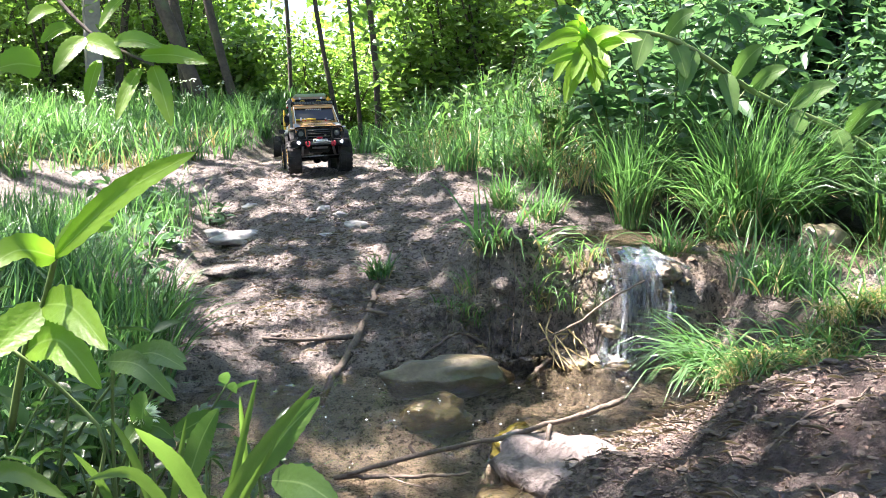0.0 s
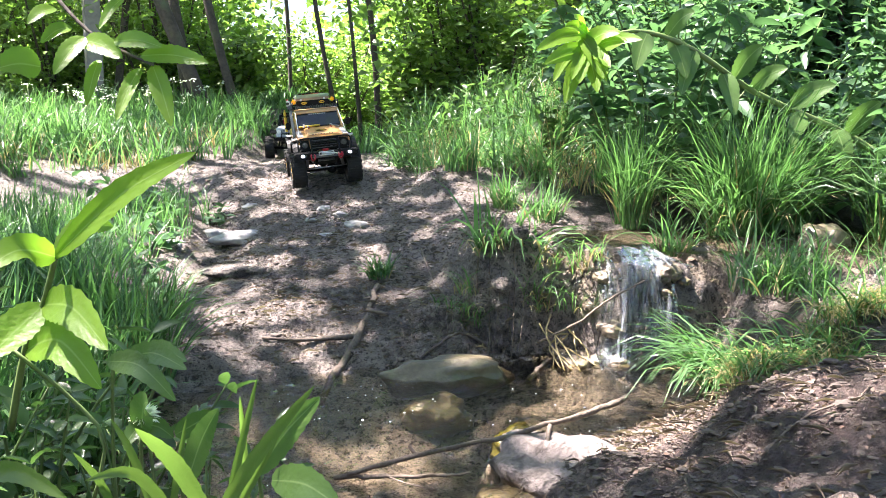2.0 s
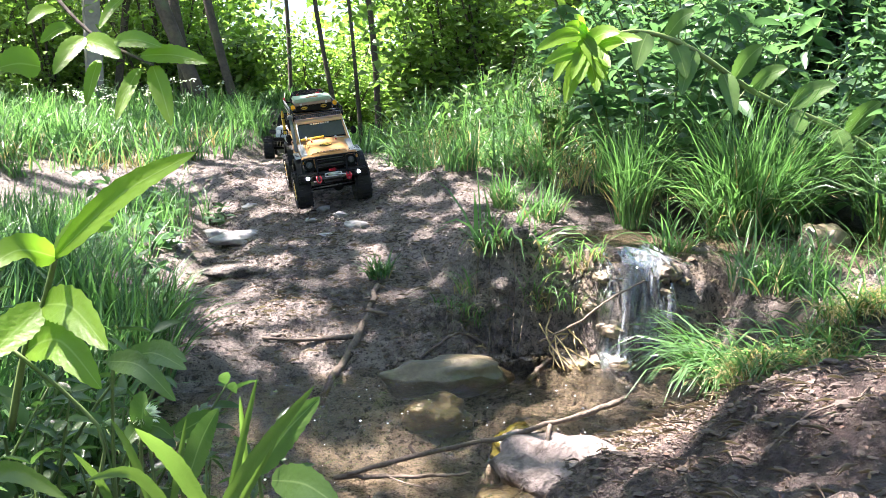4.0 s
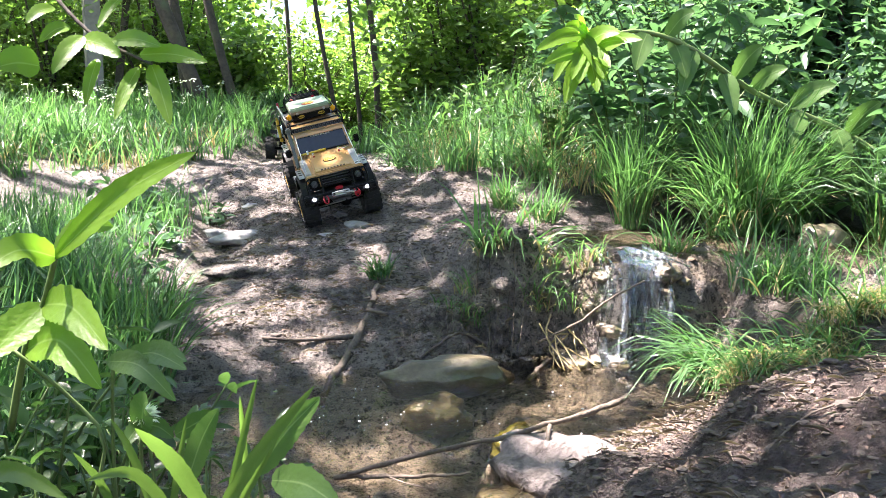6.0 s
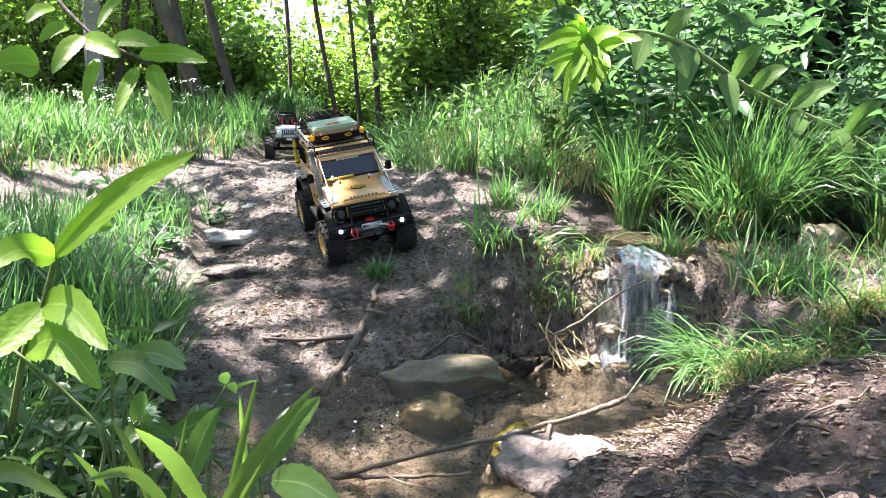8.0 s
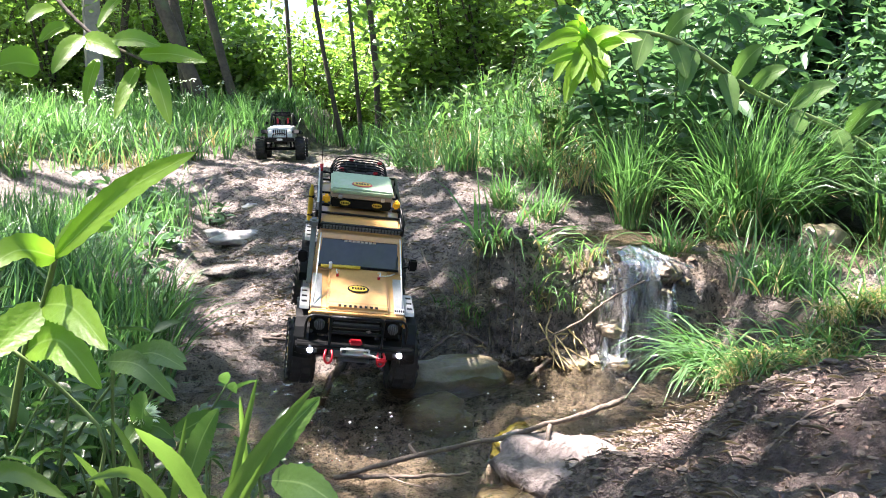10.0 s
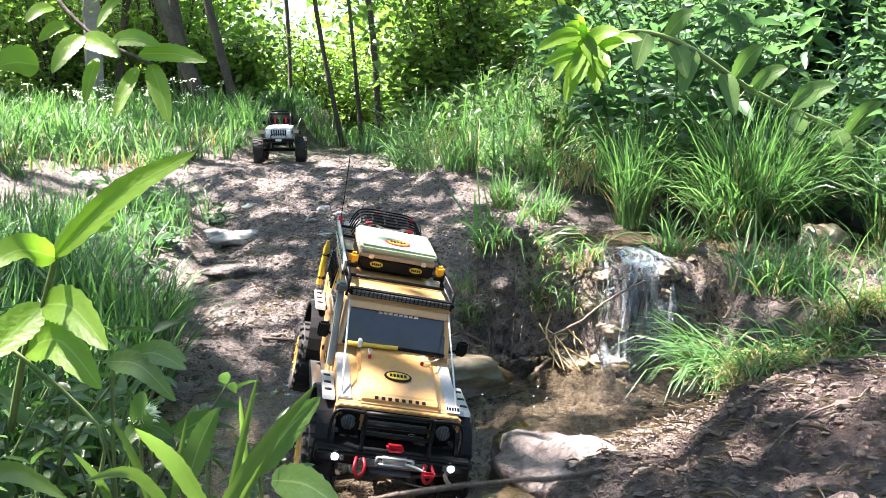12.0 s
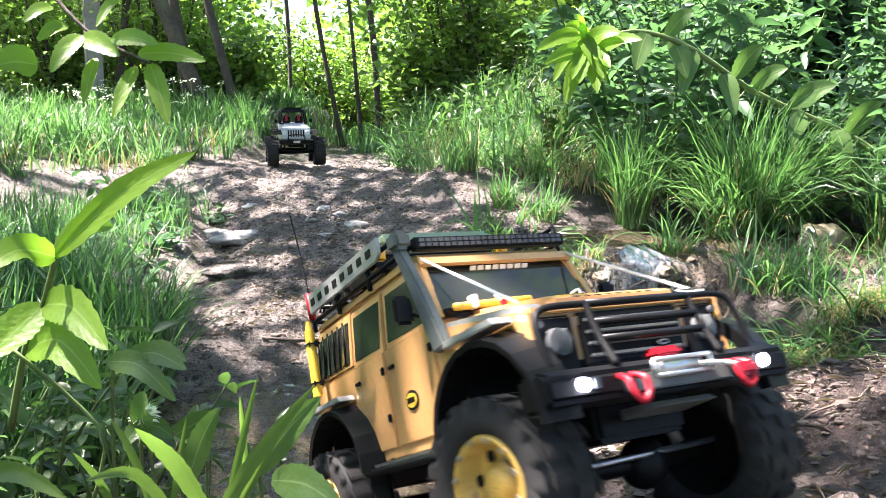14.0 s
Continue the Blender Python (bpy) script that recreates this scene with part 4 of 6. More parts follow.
for base, tip, width in (
        ((0.337, 2.100, 0.769), (0.305, 2.020, 0.797), 0.032),
        ((0.348, 2.100, 0.727), (0.430, 2.020, 0.744), 0.035),
        ((0.355, 2.100, 0.760), (0.283, 2.020, 0.777), 0.034),
        ((0.380, 2.100, 0.732), (0.464, 2.020, 0.748), 0.034),
        ((0.342, 2.100, 0.742), (0.412, 2.020, 0.763), 0.046),
        ((0.328, 2.100, 0.743), (0.258, 2.020, 0.652), 0.034),
        ((0.351, 2.100, 0.770), (0.217, 2.020, 0.723), 0.040),
        ((0.342, 2.100, 0.728), (0.286, 2.020, 0.602), 0.045),
        ((0.354, 2.100, 0.753), (0.301, 2.020, 0.656), 0.034),
        ((0.342, 2.100, 0.733), (0.391, 2.020, 0.684), 0.041),
        ((0.340, 2.100, 0.747), (0.319, 2.020, 0.648), 0.048),
        ((0.335, 2.100, 0.753), (0.384, 2.020, 0.652), 0.035),
        ((0.345, 2.100, 0.736), (0.363, 2.020, 0.627), 0.046),
        ((0.328, 2.100, 0.771), (0.376, 2.020, 0.658), 0.041),
        ((0.337, 2.100, 0.757), (0.386, 2.020, 0.669), 0.032),
        ((0.366, 2.100, 0.729), (0.237, 2.020, 0.692), 0.047)):
    bent_leaf("leaf", base, tip, width, .012, LEAF_YOUNG, arch)
for base, tip, width in (
        ((0.505, 2.150, 0.776), (0.468, 2.100, 0.683), 0.052),
        ((0.581, 2.200, 0.767), (0.607, 2.150, 0.666), 0.053),
        ((0.640, 2.200, 0.739), (0.594, 2.150, 0.624), 0.044),
        ((0.730, 2.250, 0.686), (0.748, 2.200, 0.576), 0.051),
        ((0.824, 2.300, 0.645), (0.898, 2.250, 0.700), 0.046),
        ((0.932, 2.300, 0.600), (1.026, 2.250, 0.657), 0.055),
        ((0.963, 2.300, 0.585), (0.918, 2.250, 0.496), 0.049),
        ((1.135, 2.400, 0.525), (1.198, 2.350, 0.617), 0.058),
        ((1.080, 2.350, 0.540), (1.094, 2.300, 0.434), 0.056),
        ((0.567, 2.200, 0.774), (0.621, 2.150, 0.830), 0.044),
        ((0.760, 2.250, 0.672), (0.811, 2.200, 0.753), 0.051)):
    bent_leaf("leaf", base, tip, width, .012, LEAF_BROAD, arch)


# White tufted head put in for a sunlit drooping leaf tip.
def leaf_tip_head(x, y, z):
    rng = np.random.default_rng(530)
    ob = tagged(new("lit_leaf_tip"), "white round tuft standing in for a sunlit leaf tip", "flower")
    d = unit(rng.normal(0, 1, (170, 3)))
    d[:, 2] = np.abs(d[:, 2]) * 1.2 - .25
    tagged(raw_part("white_tuft", leaf_set(rng, d * .006, d, rng.uniform(.004, .007, 170), .35, LEAF_MID), PETAL, ob), kind="stuff")
    for k in range(3):
        a = k * 2.1
        bent_leaf("leaf", (0, 0, -.006), (.02 * math.cos(a), .02 * math.sin(a), -.016), .014, .003, LEAF_BROAD, ob)
    raw_part("stem", tube(curve_points([(0, 0, -.004), (.004, .002, -.06), (.0, .004, -.16)], 8), .0014, 5), STEM, ob)
    ob.location = (x, y, z)


PETAL = leafy("petal", (.7, .72, .66), (.8, .8, .76), through_light=.3)
leaf_tip_head(-0.219, 0.600, 0.331)


# ---- wood ----
def tree(x, y, girth, tall, lean, seed, label, crown_from=1.6, leaves=2200, spread=1.3, size=.08, limbs=9):
    """A bent, tapering trunk with limbs and a loose crown of leaves."""
    rng = np.random.default_rng(seed)
    z = on_land(x, y)
    ob = tagged(new("tree"), label, "tree", "trees of the wood")
    ob.location = (x, y, z)
    knots = [np.array([lean[0] * t * tall, lean[1] * t * tall, t * tall - .1]) + np.append(rng.normal(0, .011 * tall * (0 < t < 1), 2), 0) for t in np.linspace(0, 1, 7)]
    p = curve_points(knots, 30)
    r = girth / 2 * (1 - .8 * np.linspace(0, 1, 30)) * (1 + .6 * np.exp(-np.linspace(0, tall, 30) / .18))
    raw_part("trunk", tube(p, r, 10, seed, .22), BARK, ob)
    tubes, at, way = [], [], []
    for k in range(limbs):
        u = (crown_from + (tall - crown_from) * (k + .5) / limbs) / tall
        start = p[int(u * 29)]
        a = k * 2.4 + rng.normal(0, .4)
        ln = spread * rng.uniform(.6, 1.1)
        end = start + ln * np.array([math.cos(a), math.sin(a), rng.uniform(-.15, .6)])
        q = curve_points([start, (start + end) / 2 + np.array([0, 0, .1 * ln]), end], 8)
        tubes.append(tube(q, np.linspace(girth * .16, .006, 8), 6))
        m = leaves // limbs
        t = rng.beta(2, 1.2, m)
        c = start + (end - start) * t[:, None] + np.array([0, 0, .1 * ln]) * (4 * t * (1 - t))[:, None]
        clump = rng.normal(0, 1, (m // 14 + 1, 3))[rng.integers(0, m // 14 + 1, m)] * spread * .18
        at.append(c + clump + rng.normal(0, spread * .07, (m, 3)))
        way.append(np.stack([np.cos(a) + rng.normal(0, .8, m), np.sin(a) + rng.normal(0, .8, m), rng.normal(-.25, .5, m)], 1))
    for vf in tubes:
        raw_part("limb", vf, BARK, ob)
    at, way = np.concatenate(at), np.concatenate(way)
    raw_part("crown", leaf_set(rng, at, way, rng.uniform(.6, 1.2, len(at)) * size, .6, LEAF_FAR, .5), LEAF_WOOD, ob)
    return ob


for k, (x, y, girth, lx, ly, label) in enumerate((
        (-1.72, 5.9, .085, -.12, .0, "slim dark tree trunk among the undergrowth"),
        (-1.53, 5.7, .095, -.20, .0, "slim dark tree trunk with a mossy foot"),
        (-1.36, 5.8, .062, -.05, 0, "thin tree trunk among the undergrowth"),
        (-2.33, 6.1, .055, .20, 0, "thin leaning tree trunk behind the post"),
        (-2.62, 6.6, .07, .03, 0, "tree trunk in the shaded wood"),
        (-3.1, 7.0, .09, .0, 0, "tree trunk in the shaded wood"),
        (-2.75, 7.6, .08, -.03, 0, "tree trunk in the shaded wood"),
        (-1.32, 7.5, .036, -.06, 0, "thin sapling trunk in front of bright leaves"),
        (-.72, 6.3, .036, -.07, 0, "thin curved tree trunk beside the path"),
        (-.58, 6.2, .028, -.03, .02, "thin tree trunk beside the path"),
        (-.47, 6.4, .045, -.13, .0, "dark leaning tree trunk beside the path"),
        (-.36, 6.9, .034, .05, .0, "thin tree trunk beside the path"),
        (.17, 6.9, .09, -.02, 0, "tree trunk behind the long grass"),
        (.75, 5.15, .125, 0, 0, "thick tree trunk above the slope"),
        (1.08, 5.5, .17, .03, 0, "thick dark tree trunk above the slope"),
        (2.2, 6.0, .12, .02, 0, "tree trunk behind the weeds"),
        (-4.2, 8.0, .14, .02, 0, "tree trunk in the shaded wood"),
        (1.6, 7.5, .1, .02, 0, "tree trunk behind the weeds"))):
    tree(x, y, girth, 6.5 + (k * 37 % 10) * .25, (lx, ly), 300 + k, label, 1.5, 260, 1.25)


def shrub(x, y, wide, tall, n, size, seed, label, mat=None, low=.05):
    """Bent stems and many leaves in loose clumps."""
    rng = np.random.default_rng(seed)
    ob = tagged(new("shrub"), label, "shrub", "undergrowth of the wood")
    ob.location = (x, y, on_land(x, y))
    tubes, tips = [], []
    for k in range(9):
        a, r = rng.uniform(0, 6.28), wide * rng.uniform(.1, .9)
        top = np.array([r * math.cos(a), r * math.sin(a) * .7, tall * rng.uniform(.5, 1.0)])
        q = curve_points([(top[0] * .15, top[1] * .15, -.05), top * (.6, .6, .55), top], 9)
        tubes.append(tube(q, np.linspace(.014, .004, 9), 5))
        tips += [q[i] for i in range(1, 9)]
    for vf in tubes:
        raw_part("stem", vf, BARK, ob)
    tips = np.array(tips)
    at = tips[rng.integers(0, len(tips), n)] + rng.normal(0, 1, (n // 12 + 1, 3))[rng.integers(0, n // 12 + 1, n)] * (.24 * wide, .2 * wide, .12 * tall) + rng.normal(0, .05, (n, 3))
    at[:, 2] = np.abs(at[:, 2] - low) + low
    way = rng.normal(0, 1, (n, 3)) * (1, 1, .5) + (0, -.3, -.1)
    tagged(raw_part("foliage", leaf_set(rng, at, way, rng.uniform(.6, 1.3, n) * size, .62, LEAF_FAR, .6), mat or LEAF_WOOD, ob), kind="stuff")
    return ob


rng = np.random.default_rng(399)
for k in range(26):
    a = math.radians(-62 - 236 * (k + rng.random()) / 26)
    r = rng.uniform(4.2, 6.5)
    x, y = r * math.sin(a + math.pi) * 1.0, 1.6 - r * math.cos(a + math.pi)
    if y > 2.6 and abs(x) < 3.2 or abs(x) < .5 * y:
        continue
    shrub(x, y, 1.0, rng.uniform(1.2, 2.2), 1500, .09, 700 + k, "leafy green shrub at the edge of the glade")
rng = np.random.default_rng(400)
for k in range(30):
    row = k // 10
    y = (6.3, 8.2, 10.5)[row] + rng.uniform(-.4, .6)
    x = -y * .62 + (k % 10 + rng.uniform(.1, .9)) * y * 1.24 / 10
    if row == 0 and abs(x + 1.05) < .75:
        y += 1.4
    if abs(x / y + .15) < .11:
        continue
    shrub(x, y, (.75, 1.0, 1.4)[row], (1.5, 2.4, 3.4)[row] * rng.uniform(.75, 1.1), (3000, 3400, 3600)[row], (.055, .075, .10)[row], 410 + k, "leafy green shrub in the dappled wood")
for k, (x, y, w, h) in enumerate(((1.3, 4.6, .5, 1.2), (1.9, 4.3, .5, 1.3), (2.4, 4.6, .6, 1.5), (.9, 5.0, .45, 1.0), (1.6, 5.4, .6, 1.5), (.35, 5.6, .45, .9), (2.0, 3.6, .45, 1.1), (1.5, 3.3, .35, .85), (-2.9, 6.6, .5, .8), (-2.0, 6.6, .45, .7), (-1.55, 6.2, .35, .5))):
    shrub(x, y, w, h, 2600, .06, 450 + k, "leafy green shrub at the edge of the wood", LEAF_SHRUB if 0 < x and y < 4.5 else LEAF_WOOD)


for k, (x, y, w, h) in enumerate(((-1.45, 9.3, .6, .8), (-1.05, 9.0, .5, .65), (-1.9, 10.6, .8, 1.0), (-1.2, 10.8, .8, .9), (-.75, 9.6, .5, .8), (-.1, 5.5, .28, .7))):
    shrub(x, y, w, h, 1500, .07, 480 + k, "low leafy shrub beside the bend of the path")


def far_wood():
    rng = np.random.default_rng(470)
    n = 52000
    y = rng.uniform(12, 24, n)
    x = rng.uniform(-.75, .75, n) * y
    z = .8 + rng.beta(1.0, 1.9, n) * 6
    drift = fbm(x * .5, z * .8 + y * .3, 77, 3)
    ok = drift > -.35 + .75 * np.exp(-((x / y + .165) / .055) ** 2)
    at = np.stack([x, y, z], 1)[ok]
    way = rng.normal(0, 1, at.shape) * (1, 1, .6) + (0, -.3, -.2)
    tagged(new("far_wood", raw_mesh("far_wood", *leaf_set(rng, at, way, rng.uniform(.16, .34, len(at)), .65, LEAF_FAR, .6), LEAF_WOOD)), "sunlit leaves of the wood in the distance", "woods", kind="stuff")


far_wood()

# unseen trees, added to shade the glade; GAPS open their crowns for sun patches
GAPS = ((-.43, 1.94, .10, .15), (-.56, 2.97, .25, .10), (-.66, 3.27, .34, .12), (.50, 1.00, .22, .09), (.66, 1.18, .22, .09), (.98, 1.75, .25, .16), (.75, 1.58, .25, .10), (.22, 1.32, .05, .11), (.42, 1.4, .03, .09), (-.22, 2.21, .15, .06), (-.15, 2.48, .24, .05),
        (.50, 1.92, .22, .07), (.36, 1.88, .12, .13), (.30, 1.93, .2, .09), (.7, 2.1, .27, .12), (1.1, 1.9, .3, .15), (.15, 2.7, .3, .12), (.9, 2.3, .5, .14), (.9, 1.7, .25, .12), (-.2, .52, .42, .08), (-.42, .55, .5, .09), (-.6, .95, .38, .08), (-1.8, 3.5, .26, .35), (.36, 2.1, .85, .13), (.57, 2.5, .45, .10), (.85, 2.2, .45, .10), (.5, 1.4, .15, .09), (-2.0, 4.6, .55, .3), (-.15, 1.10, .2, .075), (-.03, .98, .2, .05), (-.5, 4.4, .38, .3), (.3, 3.4, .6, .3), (1.0, 3.0, .6, .45), (1.6, 3.5, .9, .5), (.4, 4.3, .8, .4), (1.3, 4.4, 1.0, .6),
        (.02, 1.73, .06, .09), (-.05, 1.28, .03, .11), (.24, 1.66, .03, .13), (-.33, 1.75, .1, .07), (-.17, .53, .50, .07), (.13, .62, .40, .09), (-.05, .96, .25, .08), (.02, .75, .46, .06), (-.33, .88, .62, .05), (-.28, .62, .33, .07), (-.22, .55, .32, .05), (-.46, .7, .33, .05), (-.95, 2.6, .25, .2), (-1.1, 2.0, .25, .18), (-.8, 1.5, .28, .12), (-.5, 2.55, .2, .06), (-.1, 2.1, .15, .06), (.3, 2.45, .3, .16), (.62, 2.25, .3, .16), (-.15, .50, .34, .06), (-.25, .56, .38, .05), (-.2, 1.5, .03, .11), (.38, 1.22, .1, .10), (.17, 1.2, .07, .09), (.1, 1.45, .03, .07))


def shade_tree(x, y, seed, n, middle, radius, label):
    rng = np.random.default_rng(seed)
    ob = tagged(new("shade_tree"), label, "tree")
    top = np.array([middle[0], middle[1], middle[2]])
    p = curve_points([(x, y, on_land(x, y) - .1), (x * .98, y, 2), (x * .9 + middle[0] * .1, y * .9 + middle[1] * .1, 4.2), top], 24)
    raw_part("trunk", tube(p, np.linspace(.17, .04, 24), 12, seed, .15), BARK, ob)
    u = rng.normal(0, 1, (n, 3))
    u = unit(u) * rng.random((n, 1)) ** .4 * np.array([radius, radius, .8])
    at = top + u
    mid = top + unit(rng.normal(0, 1, (n // 45 + 1, 3))) * rng.random((n // 45 + 1, 1)) ** .4 * np.array([radius, radius, .8])
    bough = mid[rng.integers(0, len(mid), n)] + rng.normal(0, 1, (n, 3)) * (.20, .20, .12)
    at = np.where(rng.random((n, 1)) < .85, bough, at)
    # drop the leaves that stand between the sun and each chosen sunlit spot
    s = np.array(SUN_FROM)
    keep = np.ones(n, bool)
    for gx, gy, gz, r in GAPS:
        d = at - (gx, gy, gz)
        d = d - (d @ s)[:, None] * s
        keep &= np.linalg.norm(d, axis=1) > r * (1 + .25 * np.sin(np.arctan2(d[:, 1], d[:, 0]) * 3 + gx * 9))
    at = at[keep]
    way = rng.normal(0, 1, at.shape) * (1, 1, .35)
    raw_part("crown", leaf_set(rng, at, way, rng.uniform(.07, .13, len(at)), .65, LEAF_FAR, .3), LEAF_WOOD, ob)
    tubes = []
    for k in range(14):
        e = top + unit(rng.normal(0, 1, 3)) * radius * .8 * (1, 1, .3)
        tubes.append(tube(curve_points([p[15 + k % 9], (p[15 + k % 9] + e) / 2 + (0, 0, .2), e], 7), np.linspace(.03, .008, 7), 5))
    for vf in tubes:
        raw_part("limb", vf, BARK, ob)


shade_tree(-5.2, 2.0, 501, 6000, (-2.5, 2.2, 5.2), 2.3, "unseen broad-crowned tree added to dapple the sun on the glade")
shade_tree(-5.0, 4.6, 502, 1500, (-1.6, 4.2, 5.8), 2.4, "unseen leaning tree added to shade the slope")
shade_tree(-4.6, -.2, 504, 1300, (-3.4, .6, 5.3), 1.15, "unseen tree added to shade the near bank")
# these three stand out of view only to hold back sky light
shade_tree(-2.6, -4.2, 505, 3200, (-1.6, -2.4, 5.4), 2.6, "unseen broad tree added behind the glade to cut sky light")
shade_tree(3.4, -3.2, 506, 3200, (2.2, -1.9, 5.6), 2.6, "unseen broad tree added behind the glade to cut sky light")
shade_tree(5.0, 1.6, 507, 3200, (3.6, 1.4, 5.4), 2.2, "unseen broad tree added beside the stream to cut sky light")
shade_tree(-5.6, 7.5, 503, 2600, (-3.6, 6.4, 6.2), 2.0, "unseen tree added to shade the grass by the post")


def post():
    ob = tagged(new("wooden_post"), "grey weathered square wooden post in the grass", "post")
    bm = bmesh.new()
    bmesh.ops.create_cube(bm, size=1, matrix=Matrix.Translation((0, 0, 1.0)) @ Matrix.Rotation(radians(32), 4, "Z") @ Matrix.Diagonal((.10, .10, 2.4, 1)))
    bmesh.ops.bevel(bm, geom=bm.edges[:], offset=.006, segments=2, affect="EDGES")
    part("shaft", bm, POST, ob)
    ob.location = (-2.36, 5.85, on_land(-2.36, 5.85) - .2)
    return ob


POST = material("weathered_post", (.25, .225, .205), .85, vary=.25, scale=5, bump=.003, bump_scale=30)
post()


def flowers():
    rng = np.random.default_rng(520)
    n = 46
    x, y = rng.normal(-1.95, .28, n), rng.normal(5.4, .22, n)
    at = np.stack([x, y, height(x, y, False) + rng.uniform(.10, .26, n)], 1)
    k = 9
    p = np.repeat(at, k, 0) + rng.normal(0, .016, (n * k, 3)) * (1, 1, .4)
    ob = tagged(new("white_flowers", raw_mesh("white_flowers", *leaf_set(rng, p, rng.normal(0, 1, (n * k, 3)) * (1, 1, .3), .018, .8, LEAF_FAR), PETAL)), "white umbel flowers in the shade of the trees", "flowers", kind="stuff")
    stems = [tube(np.array([(a, b, c - .25), (a + .005, b, c - .1), (a, b, c)]), .0025, 4) for a, b, c in at]
    raw_part("stems", joined(stems), STEM, ob)


flowers()


# ---- toy trucks ----
PAINT = material("tan_paint", (.52, .285, .105), .3, vary=.14, scale=18, coat=.5, spots=((.40, .24, .10), 24, .66))
BLACK = material("black_plastic", (.007, .007, .007), .4, vary=.3, scale=40, spec=.15)
RUBBER = material("tyre_rubber", (.016, .015, .014), .8, vary=.5, scale=30, bump=.001, bump_scale=200, spots=((.05, .042, .034), 22, .66))
PLATE = material("checker_plate", (.40, .40, .38), .4, .5, vary=.2, scale=60)
SILVER = material("bright_metal", (.60, .60, .60), .3, .9, vary=.15, scale=40)
SILVER_PAINT = material("silver_paint", (.46, .48, .50), .35, .3, vary=.15, scale=20)
RED = material("red_metal", (.40, .012, .022), .35, .2, vary=.2, scale=40)
YELLOW = material("yellow_plastic", (.60, .40, .035), .4, vary=.15, scale=40)
AMBER = material("amber_lens", (.85, .42, .02), .2, vary=.1, scale=40)
GREEN_CASE = material("green_case", (.28, .37, .24), .5, vary=.2, scale=25, spots=((.40, .42, .34), 20, .6))
BROWN_CASE = material("case_side", (.30, .22, .15), .6, vary=.25, scale=30)
GREY = material("grey_plastic", (.10, .11, .105), .5, vary=.25, scale=40)
RIM = material("yellow_rim", (.58, .36, .07), .45, vary=.25, scale=60, spots=((.2, .14, .06), 50, .6))
WHITE = material("off_white", (.72, .71, .66), .5, vary=.1, scale=40)
GLASS = material("dark_glass", (.022, .024, .02), .08, vary=.2, scale=10, spec=.6)
CORD = material("white_cord", (.70, .69, .64), .6, vary=.15, scale=80)
LAMP = bpy.data.materials.new("lamp_glow")
LAMP.use_nodes = True
LAMP.node_tree.nodes["Principled BSDF"].inputs["Emission Color"].default_value = (.80, .86, 1, 1)
LAMP.node_tree.nodes["Principled BSDF"].inputs["Emission Strength"].default_value = 26
LENS = material("lamp_lens", (.09, .095, .095), .12, vary=.3, scale=90)


def box(bm, cx, cy, cz, sx, sy, sz, turn=None):
    bmesh.ops.create_cube(bm, size=1, matrix=Matrix.Translation((cx, cy, cz)) @ (turn or Matrix()) @ Matrix.Diagonal((sx, sy, sz, 1)))


def block(name, parent, mat, cx, cy, cz, sx, sy, sz, bevel=.002, label="", turn=None):
    bm = bmesh.new()
    box(bm, cx, cy, cz, sx, sy, sz, turn)
    if bevel:
        bmesh.ops.bevel(bm, geom=bm.edges[:], offset=bevel, segments=2, affect="EDGES")
    return part(name, bm, mat, parent, label)


def prism(name, parent, mat, outline, x0, x1, bevel=.003, label="", top=1.0, soft=False):
    """A (y, z) outline drawn out across x; top narrows it with height."""
    bm = bmesh.new()
    zs = [z for _, z in outline]
    lo, hi = min(zs), max(zs)
    rows = []
    for x in (x0, x1):
        rows.append([bm.verts.new((x * (1 + (top - 1) * (z - lo) / (hi - lo)), y, z)) for y, z in outline])
    n = len(outline)
    bm.faces.new(rows[0])
    bm.faces.new(rows[1][::-1])
    for i in range(n):
        bm.faces.new((rows[0][i], rows[0][(i + 1) % n], rows[1][(i + 1) % n], rows[1][i]))
    bmesh.ops.recalc_face_normals(bm, faces=bm.faces[:])
    if bevel:
        bmesh.ops.bevel(bm, geom=bm.edges[:], offset=bevel, segments=2, affect="EDGES")
    return part(name, bm, mat, parent, label, soft)


def rod(name, parent, mat, knots, r, label="", n=None, sides=8):
    n = n or max(2, len(knots) * 4)
    p = curve_points(knots, n) if len(knots) > 2 else np.linspace(knots[0], knots[1], 3)
    return raw_part(name, tube(p, r, sides), mat, parent, label)


def bars(name, parent, mat, knot_lists, r, label="", sides=6):
    """One welded frame of round bars."""
    return raw_part(name, joined([tube(np.linspace(k[0], k[1], 3) if len(k) == 2 else curve_points(k, len(k) * 4), r, sides) for k in knot_lists]), mat, parent, label)


def lathe(profile_xr, segments=32):
    """A ring about the x axis from (x, radius) pairs."""
    a = np.linspace(0, 2 * np.pi, segments, endpoint=False)
    pr = np.array(profile_xr, float)
    v = np.stack([np.broadcast_to(pr[:, :1], (len(pr), segments)), pr[:, 1:] * np.cos(a), pr[:, 1:] * np.sin(a)], -1).reshape(-1, 3)
    i, j = np.meshgrid(np.arange(len(pr) - 1), np.arange(segments), indexing="ij")
    f = np.stack([i * segments + j, i * segments + (j + 1) % segments, (i + 1) * segments + (j + 1) % segments, (i + 1) * segments + j], -1).reshape(-1, 4)
    return v, f


CUBE_V = np.array([(x, y, z) for x in (-.5, .5) for y in (-.5, .5) for z in (-.5, .5)])
